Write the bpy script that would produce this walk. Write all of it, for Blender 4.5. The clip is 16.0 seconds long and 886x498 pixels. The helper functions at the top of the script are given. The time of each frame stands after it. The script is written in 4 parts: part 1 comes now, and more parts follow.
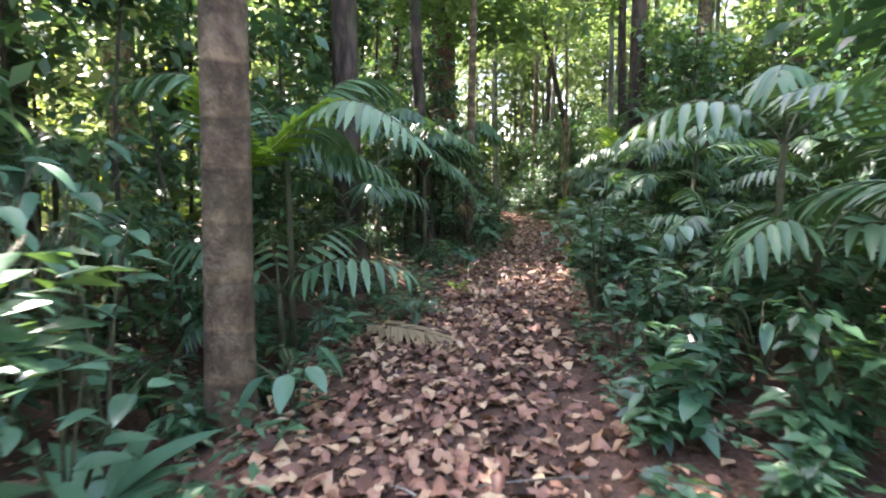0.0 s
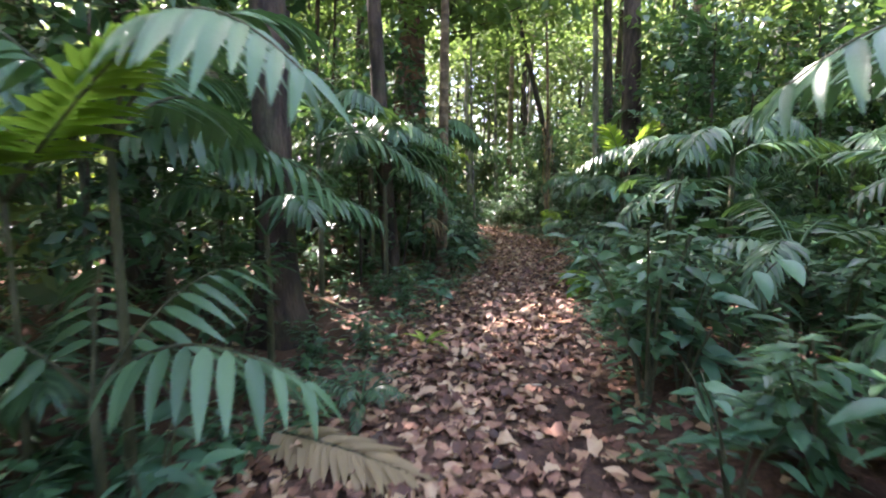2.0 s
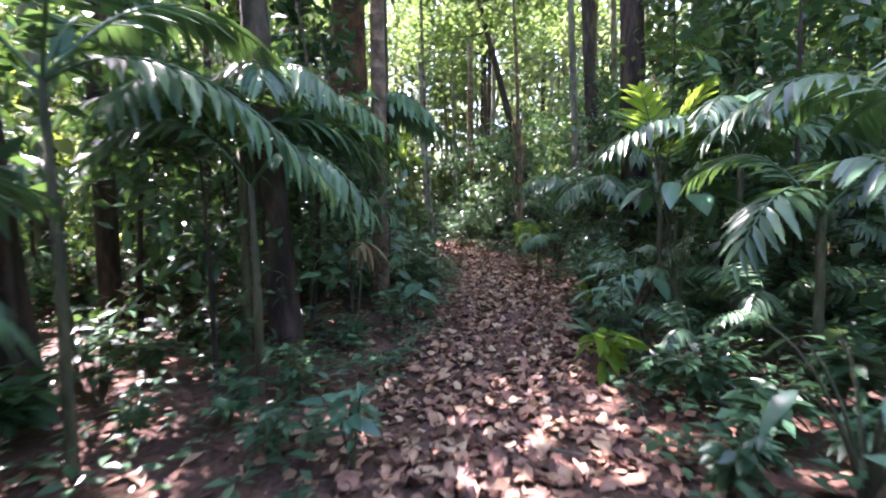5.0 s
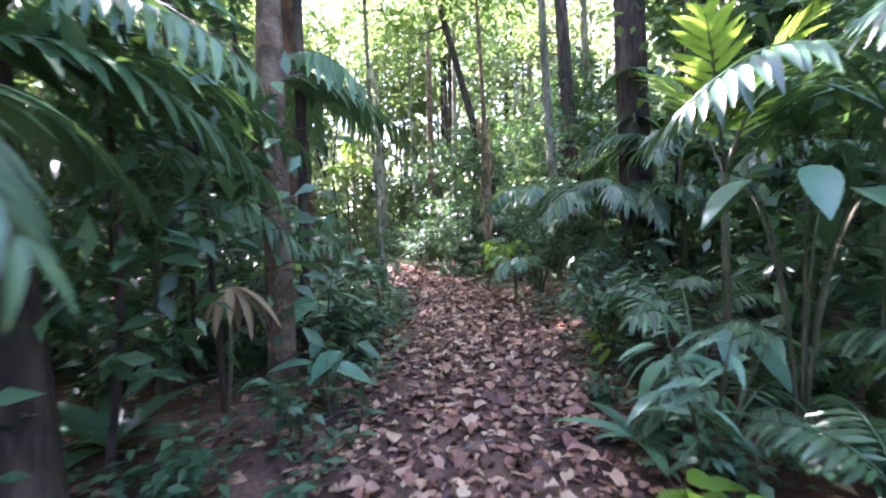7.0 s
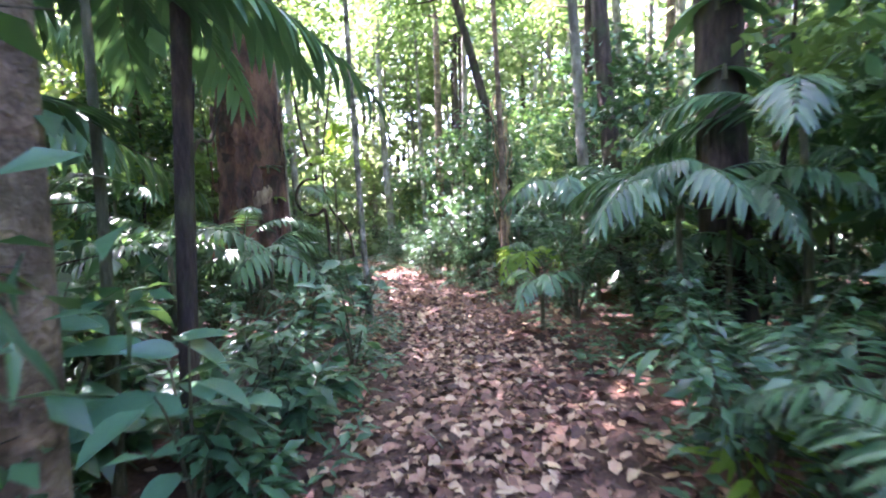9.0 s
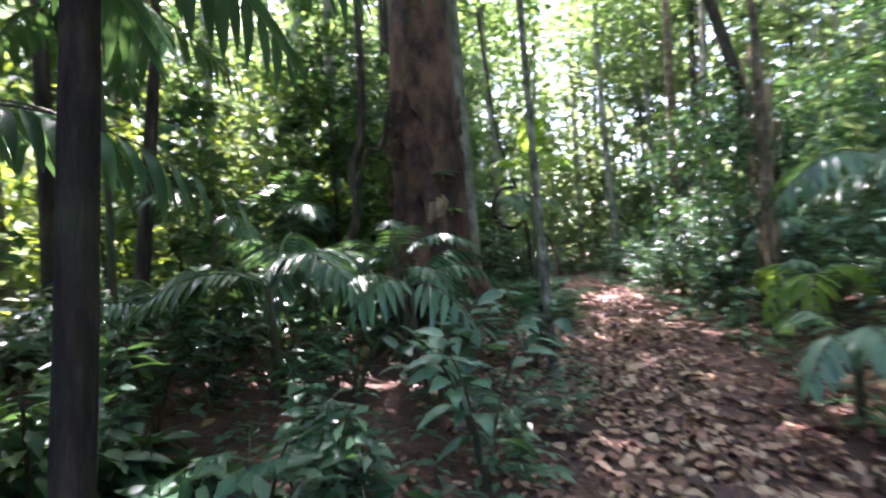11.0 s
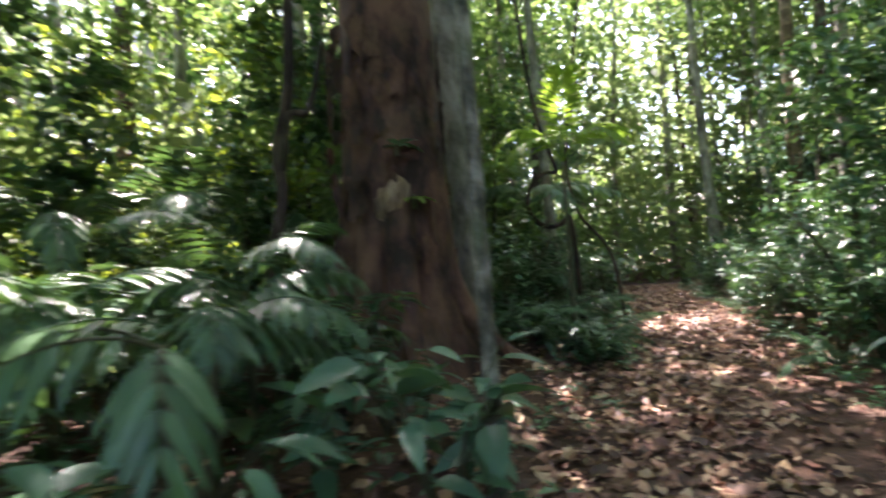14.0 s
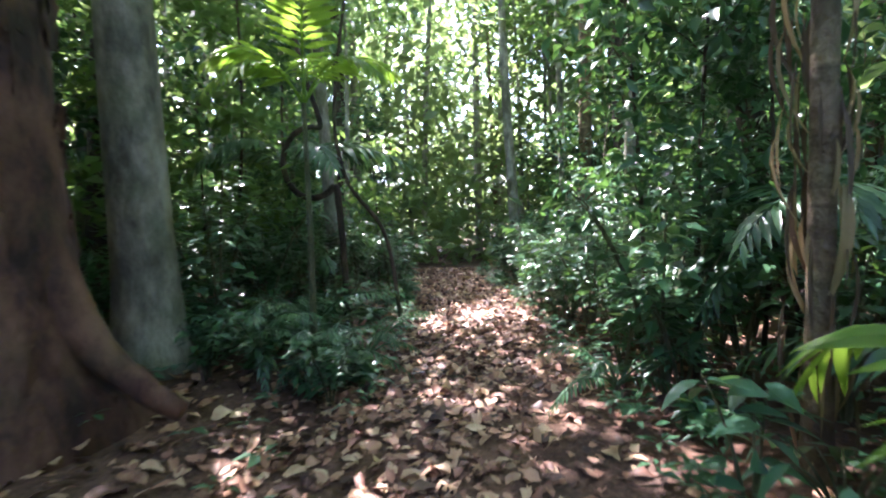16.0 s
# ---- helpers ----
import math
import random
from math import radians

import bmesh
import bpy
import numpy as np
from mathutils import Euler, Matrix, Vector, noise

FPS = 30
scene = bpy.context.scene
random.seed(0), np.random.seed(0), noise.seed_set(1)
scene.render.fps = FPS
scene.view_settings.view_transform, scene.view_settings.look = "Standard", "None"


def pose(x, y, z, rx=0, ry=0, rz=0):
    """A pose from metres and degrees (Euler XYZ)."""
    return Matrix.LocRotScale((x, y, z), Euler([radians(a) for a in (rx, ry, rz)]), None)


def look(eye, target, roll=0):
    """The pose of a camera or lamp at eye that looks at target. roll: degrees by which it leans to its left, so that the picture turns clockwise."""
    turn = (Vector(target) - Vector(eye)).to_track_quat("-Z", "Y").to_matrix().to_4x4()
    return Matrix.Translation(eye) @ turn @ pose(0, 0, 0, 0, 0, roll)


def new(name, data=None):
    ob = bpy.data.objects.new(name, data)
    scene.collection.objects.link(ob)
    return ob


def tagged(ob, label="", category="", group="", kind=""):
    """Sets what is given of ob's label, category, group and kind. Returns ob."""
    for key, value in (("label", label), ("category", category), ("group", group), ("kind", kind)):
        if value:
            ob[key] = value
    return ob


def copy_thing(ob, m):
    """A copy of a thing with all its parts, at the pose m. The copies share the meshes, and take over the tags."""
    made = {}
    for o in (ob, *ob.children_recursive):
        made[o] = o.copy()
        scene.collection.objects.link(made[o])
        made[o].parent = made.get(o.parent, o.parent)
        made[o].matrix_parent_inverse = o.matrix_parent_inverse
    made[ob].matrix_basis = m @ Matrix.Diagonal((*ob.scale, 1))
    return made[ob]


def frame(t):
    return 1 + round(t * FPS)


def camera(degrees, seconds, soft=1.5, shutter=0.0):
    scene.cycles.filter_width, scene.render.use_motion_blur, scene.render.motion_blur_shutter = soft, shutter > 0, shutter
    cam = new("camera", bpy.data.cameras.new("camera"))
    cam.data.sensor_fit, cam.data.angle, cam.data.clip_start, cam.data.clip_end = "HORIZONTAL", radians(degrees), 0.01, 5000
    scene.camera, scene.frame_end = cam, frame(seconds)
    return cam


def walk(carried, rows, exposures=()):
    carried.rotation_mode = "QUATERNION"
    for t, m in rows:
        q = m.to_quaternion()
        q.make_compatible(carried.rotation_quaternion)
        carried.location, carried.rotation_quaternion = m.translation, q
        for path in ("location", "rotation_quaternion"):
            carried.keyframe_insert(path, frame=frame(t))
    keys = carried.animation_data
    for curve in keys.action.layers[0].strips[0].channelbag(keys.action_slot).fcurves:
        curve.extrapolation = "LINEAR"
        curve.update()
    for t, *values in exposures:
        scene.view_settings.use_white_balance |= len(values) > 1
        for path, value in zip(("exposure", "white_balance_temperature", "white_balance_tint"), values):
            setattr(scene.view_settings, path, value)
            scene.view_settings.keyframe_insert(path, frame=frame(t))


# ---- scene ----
cam = camera(82.1, 16.0, soft=2.0, shutter=0.6)
PATH = [  # seconds, x, y, z, yaw, pitch, roll
    (0.0, 0.000, 0.000, 1.500, 0.0, -6.8, -0.2),
    (0.5, 0.043, 0.525, 1.486, 0.2, -6.9, -0.3),
    (1.0, 0.028, 1.031, 1.491, -0.6, -6.5, -0.2),
    (1.5, 0.019, 1.585, 1.500, -1.9, -6.0, 0.0),
    (2.0, 0.095, 2.157, 1.514, -3.1, -5.6, 0.0),
    (2.5, 0.156, 2.715, 1.528, -4.7, -5.0, 0.1),
    (3.0, 0.208, 3.292, 1.514, -6.0, -4.6, 0.1),
    (3.5, 0.298, 3.864, 1.491, -6.4, -4.6, 0.2),
    (4.0, 0.374, 4.475, 1.486, -6.5, -4.7, 0.3),
    (6.5, 0.970, 7.500, 1.511, -10.8, -2.7, 2.4),
    (7.0, 1.124, 8.115, 1.489, -11.7, -2.3, 2.2),
    (7.5, 1.299, 8.727, 1.511, -12.1, -2.6, 2.0),
    (8.0, 1.476, 9.349, 1.544, -12.8, -2.9, 2.0),
    (10.5, 2.253, 12.030, 1.611, 6.1, -1.0, 3.4),
    (11.0, 2.406, 12.578, 1.611, 15.5, 0.2, 3.6),
    (11.5, 2.494, 13.013, 1.622, 26.2, 1.6, 4.0),
    (12.0, 2.510, 13.484, 1.655, 35.8, 2.9, 4.2),
    (12.5, 2.562, 14.038, 1.644, 43.5, 4.3, 4.3),
    (13.0, 2.658, 14.641, 1.633, 40.0, 3.6, 3.7),
    (13.5, 2.764, 15.243, 1.644, 34.2, 2.6, 3.9),
    (14.0, 2.978, 15.757, 1.611, 26.0, 1.1, 3.8),
    (14.5, 3.120, 16.307, 1.556, 18.3, -0.2, 3.5),
    (15.0, 3.231, 16.873, 1.567, 11.5, -1.8, 3.3),
    (15.5, 3.332, 17.442, 1.600, 8.4, -2.7, 2.4),
    (16.0, 3.355, 18.024, 1.600, 6.6, -2.5, 1.8),
]
EXPOSURES = [(0.0, 3.4, 6550, 29), (2.0, 3.3, 6500, 31), (4.2, 3.35, 6200, 39), (6.5, 3.9, 5700, 47), (8.2, 4.55, 5700, 46), (10.5, 3.85, 5800, 40), (12.5, 3.1, 6200, 25), (13.6, 3.1, 6600, 25), (15.0, 3.7, 5750, 33), (16.0, 3.6, 5750, 26)]
walk(cam, [(t, pose(x, y, z, 90 + pitch, roll, yaw)) for t, x, y, z, yaw, pitch, roll in PATH], EXPOSURES)

# ---- light ----
SUN_AZ, SUN_EL = radians(38), radians(56)   # turned to the left of the walk's start, above the horizon
SUN_DIR = Vector((-math.sin(SUN_AZ) * math.cos(SUN_EL), math.cos(SUN_AZ) * math.cos(SUN_EL), math.sin(SUN_EL)))
world = bpy.data.worlds.new("sky")
scene.world = world
world.use_nodes = True
wn = world.node_tree.nodes
sky = wn.new("ShaderNodeTexSky")
sky.sky_type = "NISHITA"
sky.sun_disc = False
sky.sun_elevation = SUN_EL
sky.sun_rotation = -SUN_AZ
sky.air_density, sky.dust_density, sky.ozone_density = 1.0, 2.0, 1.0
world.node_tree.links.new(sky.outputs[0], wn["Background"].inputs[0])
wn["Background"].inputs[1].default_value = 0.15
sun_data = bpy.data.lights.new("sun", "SUN")
sun_data.energy, sun_data.angle, sun_data.color = 5.0, radians(0.6), (1.0, 0.94, 0.84)
sun = new("sun", sun_data)
sun.matrix_basis = look(SUN_DIR * 60, (0, 0, 0))

rng = np.random.default_rng(7)


# ---- materials ----
def node_material(name):
    m = bpy.data.materials.new(name)
    m.use_nodes = True
    nt = m.node_tree
    return m, nt, nt.nodes, nt.links, nt.nodes["Principled BSDF"]


def ramp_of(nodes, stops):
    r = nodes.new("ShaderNodeValToRGB")
    e = r.color_ramp.elements
    while len(e) < len(stops):
        e.new(0.5)
    for item, (p, c) in zip(e, stops):
        item.position, item.color = p, (*c, 1)
    return r


def leaf_material(name, dark, mid, light, through_light, rough=0.32, trans=0.2, per="island"):
    """Living leaf: hue varies leaf by leaf, mottled, glossy cuticle, lets some light through."""
    m, nt, nodes, links, bsdf = node_material(name)
    if per == "island":
        src = nodes.new("ShaderNodeNewGeometry").outputs["Random Per Island"]
    else:
        src = nodes.new("ShaderNodeObjectInfo").outputs["Random"]
    coord = nodes.new("ShaderNodeTexCoord")
    fine = nodes.new("ShaderNodeTexNoise")
    fine.inputs["Scale"].default_value, fine.inputs["Detail"].default_value = 35, 4
    big = nodes.new("ShaderNodeTexNoise")
    big.inputs["Scale"].default_value, big.inputs["Detail"].default_value = 4, 2
    links.new(coord.outputs["Object"], fine.inputs["Vector"])
    links.new(coord.outputs["Object"], big.inputs["Vector"])
    a = nodes.new("ShaderNodeMath"); a.operation = "MULTIPLY_ADD"
    links.new(fine.outputs[0], a.inputs[0]); a.inputs[1].default_value = 0.35
    links.new(src, a.inputs[2])
    b = nodes.new("ShaderNodeMath"); b.operation = "MULTIPLY_ADD"
    links.new(big.outputs[0], b.inputs[0]); b.inputs[1].default_value = 0.5
    links.new(a.outputs[0], b.inputs[2])
    c = nodes.new("ShaderNodeMath"); c.operation = "MULTIPLY"
    links.new(b.outputs[0], c.inputs[0]); c.inputs[1].default_value = 0.55
    ramp = ramp_of(nodes, [(0.1, dark), (0.5, mid), (0.92, light)])
    links.new(c.outputs[0], ramp.inputs[0])
    links.new(ramp.outputs[0], bsdf.inputs["Base Color"])
    bsdf.inputs["Roughness"].default_value = rough
    bump = nodes.new("ShaderNodeBump")
    bump.inputs["Strength"].default_value, bump.inputs["Distance"].default_value = 0.35, 0.004
    links.new(fine.outputs[0], bump.inputs["Height"])
    links.new(bump.outputs[0], bsdf.inputs["Normal"])
    tr = nodes.new("ShaderNodeBsdfTranslucent")
    mixc = nodes.new("ShaderNodeMixRGB"); mixc.blend_type = "MIX"
    mixc.inputs[0].default_value = 0.65
    links.new(ramp.outputs[0], mixc.inputs[1])
    mixc.inputs[2].default_value = (*through_light, 1)
    links.new(mixc.outputs[0], tr.inputs[0])
    mix = nodes.new("ShaderNodeMixShader")
    mix.inputs[0].default_value = trans
    links.new(bsdf.outputs[0], mix.inputs[1])
    links.new(tr.outputs[0], mix.inputs[2])
    links.new(mix.outputs[0], nodes["Material Output"].inputs[0])
    return m


def bark_material(name, dark, mid, light, scale=6.0, stretch=0.25, rings=0.0, moss=0.25, rough=0.85):
    """Bark: fibrous blotches, fine grain, lichen patches, rings where the stem has them."""
    m, nt, nodes, links, bsdf = node_material(name)
    coord = nodes.new("ShaderNodeTexCoord")
    mp = nodes.new("ShaderNodeMapping")
    mp.inputs["Scale"].default_value = (1, 1, stretch)
    links.new(coord.outputs["Object"], mp.inputs[0])
    n1 = nodes.new("ShaderNodeTexNoise")
    n1.inputs["Scale"].default_value, n1.inputs["Detail"].default_value, n1.inputs["Roughness"].default_value = scale, 8, 0.65
    links.new(mp.outputs[0], n1.inputs["Vector"])
    n2 = nodes.new("ShaderNodeTexNoise")
    n2.inputs["Scale"].default_value, n2.inputs["Detail"].default_value = scale * 6, 6
    links.new(mp.outputs[0], n2.inputs["Vector"])
    ramp = ramp_of(nodes, [(0.4, dark), (0.5, mid), (0.62, light)])
    links.new(n1.outputs[0], ramp.inputs[0])
    last = ramp.outputs[0]
    height = n2.outputs[0]
    if rings:
        w = nodes.new("ShaderNodeTexWave")
        w.wave_type, w.bands_direction, w.wave_profile = "BANDS", "Z", "SAW"
        w.inputs["Scale"].default_value, w.inputs["Distortion"].default_value = rings, 2.6
        w.inputs["Detail"].default_value = 3
        links.new(coord.outputs["Object"], w.inputs["Vector"])
        rr = ramp_of(nodes, [(0.0, (0.3, 0.3, 0.3)), (0.1, (1.25, 1.2, 1.1)), (0.3, (0.85, 0.85, 0.85)), (1.0, (0.6, 0.6, 0.6))])
        links.new(w.outputs[0], rr.inputs[0])
        mu = nodes.new("ShaderNodeMixRGB"); mu.blend_type = "MULTIPLY"; mu.inputs[0].default_value = 0.75
        links.new(last, mu.inputs[1]); links.new(rr.outputs[0], mu.inputs[2])
        last = mu.outputs[0]
    if moss:
        n3 = nodes.new("ShaderNodeTexNoise")
        n3.inputs["Scale"].default_value, n3.inputs["Detail"].default_value = 2.2, 5
        links.new(coord.outputs["Object"], n3.inputs["Vector"])
        mr = ramp_of(nodes, [(0.5, (0, 0, 0)), (0.68, (moss, moss, moss))])
        links.new(n3.outputs[0], mr.inputs[0])
        mo = nodes.new("ShaderNodeMixRGB"); mo.inputs[2].default_value = (0.07, 0.10, 0.035, 1)
        links.new(mr.outputs[0], mo.inputs[0]); links.new(last, mo.inputs[1])
        last = mo.outputs[0]
    links.new(last, bsdf.inputs["Base Color"])
    bsdf.inputs["Roughness"].default_value = rough
    bump = nodes.new("ShaderNodeBump")
    bump.inputs["Strength"].default_value, bump.inputs["Distance"].default_value = 1.0, 0.03
    add = nodes.new("ShaderNodeMath"); add.operation = "ADD"
    links.new(n1.outputs[0], add.inputs[0]); links.new(height, add.inputs[1])
    links.new(add.outputs[0], bump.inputs["Height"])
    links.new(bump.outputs[0], bsdf.inputs["Normal"])
    return m


def soil_material():
    m, nt, nodes, links, bsdf = node_material("forest_soil")
    coord = nodes.new("ShaderNodeTexCoord")
    n1 = nodes.new("ShaderNodeTexNoise"); n1.inputs["Scale"].default_value, n1.inputs["Detail"].default_value = 1.3, 6
    n2 = nodes.new("ShaderNodeTexNoise"); n2.inputs["Scale"].default_value, n2.inputs["Detail"].default_value = 28, 8
    for n in (n1, n2):
        links.new(coord.outputs["Object"], n.inputs["Vector"])
    ad = nodes.new("ShaderNodeMath"); ad.operation = "MULTIPLY_ADD"
    links.new(n2.outputs[0], ad.inputs[0]); ad.inputs[1].default_value = 0.7
    links.new(n1.outputs[0], ad.inputs[2])
    ramp = ramp_of(nodes, [(0.45, (0.018, 0.010, 0.007)), (0.8, (0.075, 0.038, 0.024)), (1.1, (0.15, 0.08, 0.05))])
    links.new(ad.outputs[0], ramp.inputs[0])
    links.new(ramp.outputs[0], bsdf.inputs["Base Color"])
    bsdf.inputs["Roughness"].default_value = 0.95
    bump = nodes.new("ShaderNodeBump")
    bump.inputs["Strength"].default_value, bump.inputs["Distance"].default_value = 0.9, 0.03
    links.new(n2.outputs[0], bump.inputs["Height"])
    links.new(bump.outputs[0], bsdf.inputs["Normal"])
    return m


def litter_material(per="island"):
    m, nt, nodes, links, bsdf = node_material("dead_leaf_" + per)
    if per == "island":
        src = nodes.new("ShaderNodeNewGeometry").outputs["Random Per Island"]
    else:
        src = nodes.new("ShaderNodeObjectInfo").outputs["Random"]
    coord = nodes.new("ShaderNodeTexCoord")
    n = nodes.new("ShaderNodeTexNoise"); n.inputs["Scale"].default_value, n.inputs["Detail"].default_value = 22, 6
    links.new(coord.outputs["Object"], n.inputs["Vector"])
    ad = nodes.new("ShaderNodeMath"); ad.operation = "MULTIPLY_ADD"
    links.new(n.outputs[0], ad.inputs[0]); ad.inputs[1].default_value = 0.5
    sub = nodes.new("ShaderNodeMath"); sub.operation = "SUBTRACT"; sub.inputs[1].default_value = 0.25
    links.new(src, sub.inputs[0]); links.new(sub.outputs[0], ad.inputs[2])
    ramp = ramp_of(nodes, [(0.0, (0.04, 0.018, 0.012)), (0.3, (0.15, 0.066, 0.042)), (0.55, (0.31, 0.15, 0.095)),
                           (0.8, (0.43, 0.255, 0.15)), (1.0, (0.53, 0.38, 0.23))])
    links.new(ad.outputs[0], ramp.inputs[0])
    links.new(ramp.outputs[0], bsdf.inputs["Base Color"])
    bsdf.inputs["Roughness"].default_value = 0.6
    bump = nodes.new("ShaderNodeBump"); bump.inputs["Strength"].default_value, bump.inputs["Distance"].default_value = 0.5, 0.006
    links.new(n.outputs[0], bump.inputs["Height"]); links.new(bump.outputs[0], bsdf.inputs["Normal"])
    return m


LEAF = leaf_material("broad_leaf", (0.012, 0.038, 0.019), (0.042, 0.112, 0.055), (0.11, 0.23, 0.11), (0.16, 0.32, 0.04))
LEAF_OB = leaf_material("broad_leaf_single", (0.024, 0.072, 0.042), (0.07, 0.17, 0.10), (0.14, 0.29, 0.165), (0.16, 0.32, 0.05), per="object")
PALM = leaf_material("palm_leaf", (0.014, 0.042, 0.02), (0.048, 0.118, 0.055), (0.105, 0.205, 0.092), (0.14, 0.28, 0.04), rough=0.33)
PALM_OB = leaf_material("palm_leaflet_single", (0.04, 0.095, 0.05), (0.085, 0.18, 0.09), (0.14, 0.26, 0.13), (0.15, 0.30, 0.05), rough=0.33, per="object")
LIME = leaf_material("young_leaf", (0.08, 0.17, 0.02), (0.14, 0.27, 0.03), (0.22, 0.36, 0.05), (0.34, 0.52, 0.05), rough=0.45, trans=0.5, per="object")
CANOPY = leaf_material("canopy_leaf", (0.03, 0.08, 0.025), (0.065, 0.14, 0.04), (0.13, 0.22, 0.07), (0.28, 0.42, 0.09), rough=0.45, trans=0.45)
# distance haze and sunlight are put into this paler leaf colour
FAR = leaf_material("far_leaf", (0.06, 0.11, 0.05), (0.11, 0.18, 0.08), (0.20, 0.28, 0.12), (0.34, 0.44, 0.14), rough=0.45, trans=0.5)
# a yellower copy of the leaf with the clearing's sunlight in its colour
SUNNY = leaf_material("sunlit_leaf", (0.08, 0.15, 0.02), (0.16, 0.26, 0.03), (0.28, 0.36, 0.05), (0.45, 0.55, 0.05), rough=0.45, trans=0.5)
DRY = leaf_material("dry_leaf", (0.18, 0.12, 0.065), (0.33, 0.24, 0.13), (0.50, 0.39, 0.24), (0.4, 0.3, 0.16), rough=0.7, trans=0.25)
WITHERED = leaf_material("withered_leaf", (0.035, 0.022, 0.014), (0.09, 0.06, 0.038), (0.18, 0.125, 0.08), (0.2, 0.12, 0.06), rough=0.75, trans=0.1)
STEM = bark_material("green_stem", (0.04, 0.05, 0.02), (0.08, 0.085, 0.04), (0.14, 0.13, 0.07), scale=14, moss=0.0, rough=0.6)
BARK_RING = bark_material("ringed_bark", (0.09, 0.058, 0.036), (0.165, 0.112, 0.072), (0.27, 0.195, 0.13), rings=0.9, moss=0.25, stretch=0.8)
BARK_DARK = bark_material("dark_bark", (0.016, 0.010, 0.008), (0.044, 0.028, 0.021), (0.10, 0.068, 0.052), moss=0.35)
BARK_RED = bark_material("red_brown_bark", (0.022, 0.010, 0.008), (0.088, 0.038, 0.026), (0.17, 0.085, 0.052), scale=2.6, stretch=0.55, moss=0.15)
BARK_PALE = bark_material("pale_grey_bark", (0.09, 0.085, 0.065), (0.20, 0.185, 0.145), (0.36, 0.34, 0.28), scale=3.0, stretch=0.5, moss=0.5)
BARK_MOSSY = bark_material("mossy_pale_bark", (0.045, 0.045, 0.03), (0.16, 0.145, 0.11), (0.38, 0.35, 0.29), scale=6.0, stretch=0.7, moss=0.85)
SOIL = soil_material()
LITTER = litter_material("island")
LITTER_OB = litter_material("object")


# ---- mesh tools ----
def quad_mesh(name, V, F):
    me = bpy.data.meshes.new(name)
    V, F = np.asarray(V, np.float32), np.asarray(F, np.int32)
    me.vertices.add(len(V))
    me.vertices.foreach_set("co", V.ravel())
    me.loops.add(F.size)
    me.loops.foreach_set("vertex_index", F.ravel())
    me.polygons.add(len(F))
    me.polygons.foreach_set("loop_start", np.arange(0, F.size, 4, dtype=np.int32))
    me.update(calc_edges=True)
    me.validate()
    me.shade_smooth()
    return me


def leaf_shape(n=4, width=0.3, fold=0.25, droop=0.2, curl=0.0, blunt=0.75, stalk=0.0, cup=0.0):
    """A leaf of length 1 along y: pointed blade folded along its rib, bending down to the tip."""
    V, F = [], []
    for i in range(n + 1):
        s = i / n
        w = width * 0.5 * (math.sin(math.pi * min(1, s ** blunt)) ** 0.8 if 0 < s < 1 else 0.02)
        y = stalk + (1 - stalk) * s
        z = -droop * s * s + curl * math.sin(3 * s)
        for side in (-1, 0, 1):
            V.append((side * w, y, z + abs(side) * (fold * w + cup * w * w)))
    for i in range(n):
        a = 3 * i
        F += [(a, a + 1, a + 4, a + 3), (a + 1, a + 2, a + 5, a + 4)]
    return np.array(V), np.array(F)


def unit(a):
    return a / np.maximum(np.linalg.norm(a, axis=-1, keepdims=True), 1e-9)


def placed(P, D, U, S):
    """4x4 poses: y axis along D, z towards U, scaled by S (one number or three)."""
    P, D, U = (np.atleast_2d(np.asarray(v, float)) for v in (P, D, U))
    n = max(len(P), len(D), len(U))
    P, D, U = (np.broadcast_to(v, (n, 3)) for v in (P, D, U))
    D = unit(D)
    X = unit(np.cross(D, U))
    Z = np.cross(X, D)
    S = np.asarray(S, float)
    if S.ndim < 2:
        S = np.repeat(np.broadcast_to(S, (n,))[:, None], 3, 1)
    M = np.zeros((n, 4, 4))
    M[:, :3, 0], M[:, :3, 1], M[:, :3, 2], M[:, :3, 3] = X * S[:, :1], D * S[:, 1:2], Z * S[:, 2:], P
    M[:, 3, 3] = 1
    return M


def spread(shapes, M):
    """Copies of the leaf shapes, dealt out in turn over the poses M, as one set of points and faces."""
    Vs, Fs, base = [], [], 0
    k = len(shapes)
    for j, (V, F) in enumerate(shapes):
        m = M[j::k]
        if not len(m):
            continue
        W = np.einsum("nij,vj->nvi", m[:, :3, :3], V) + m[:, None, :3, 3]
        Vs.append(W.reshape(-1, 3))
        Fs.append((F[None] + (np.arange(len(m)) * len(V))[:, None, None]).reshape(-1, 4) + base)
        base += len(m) * len(V)
    return np.concatenate(Vs), np.concatenate(Fs)


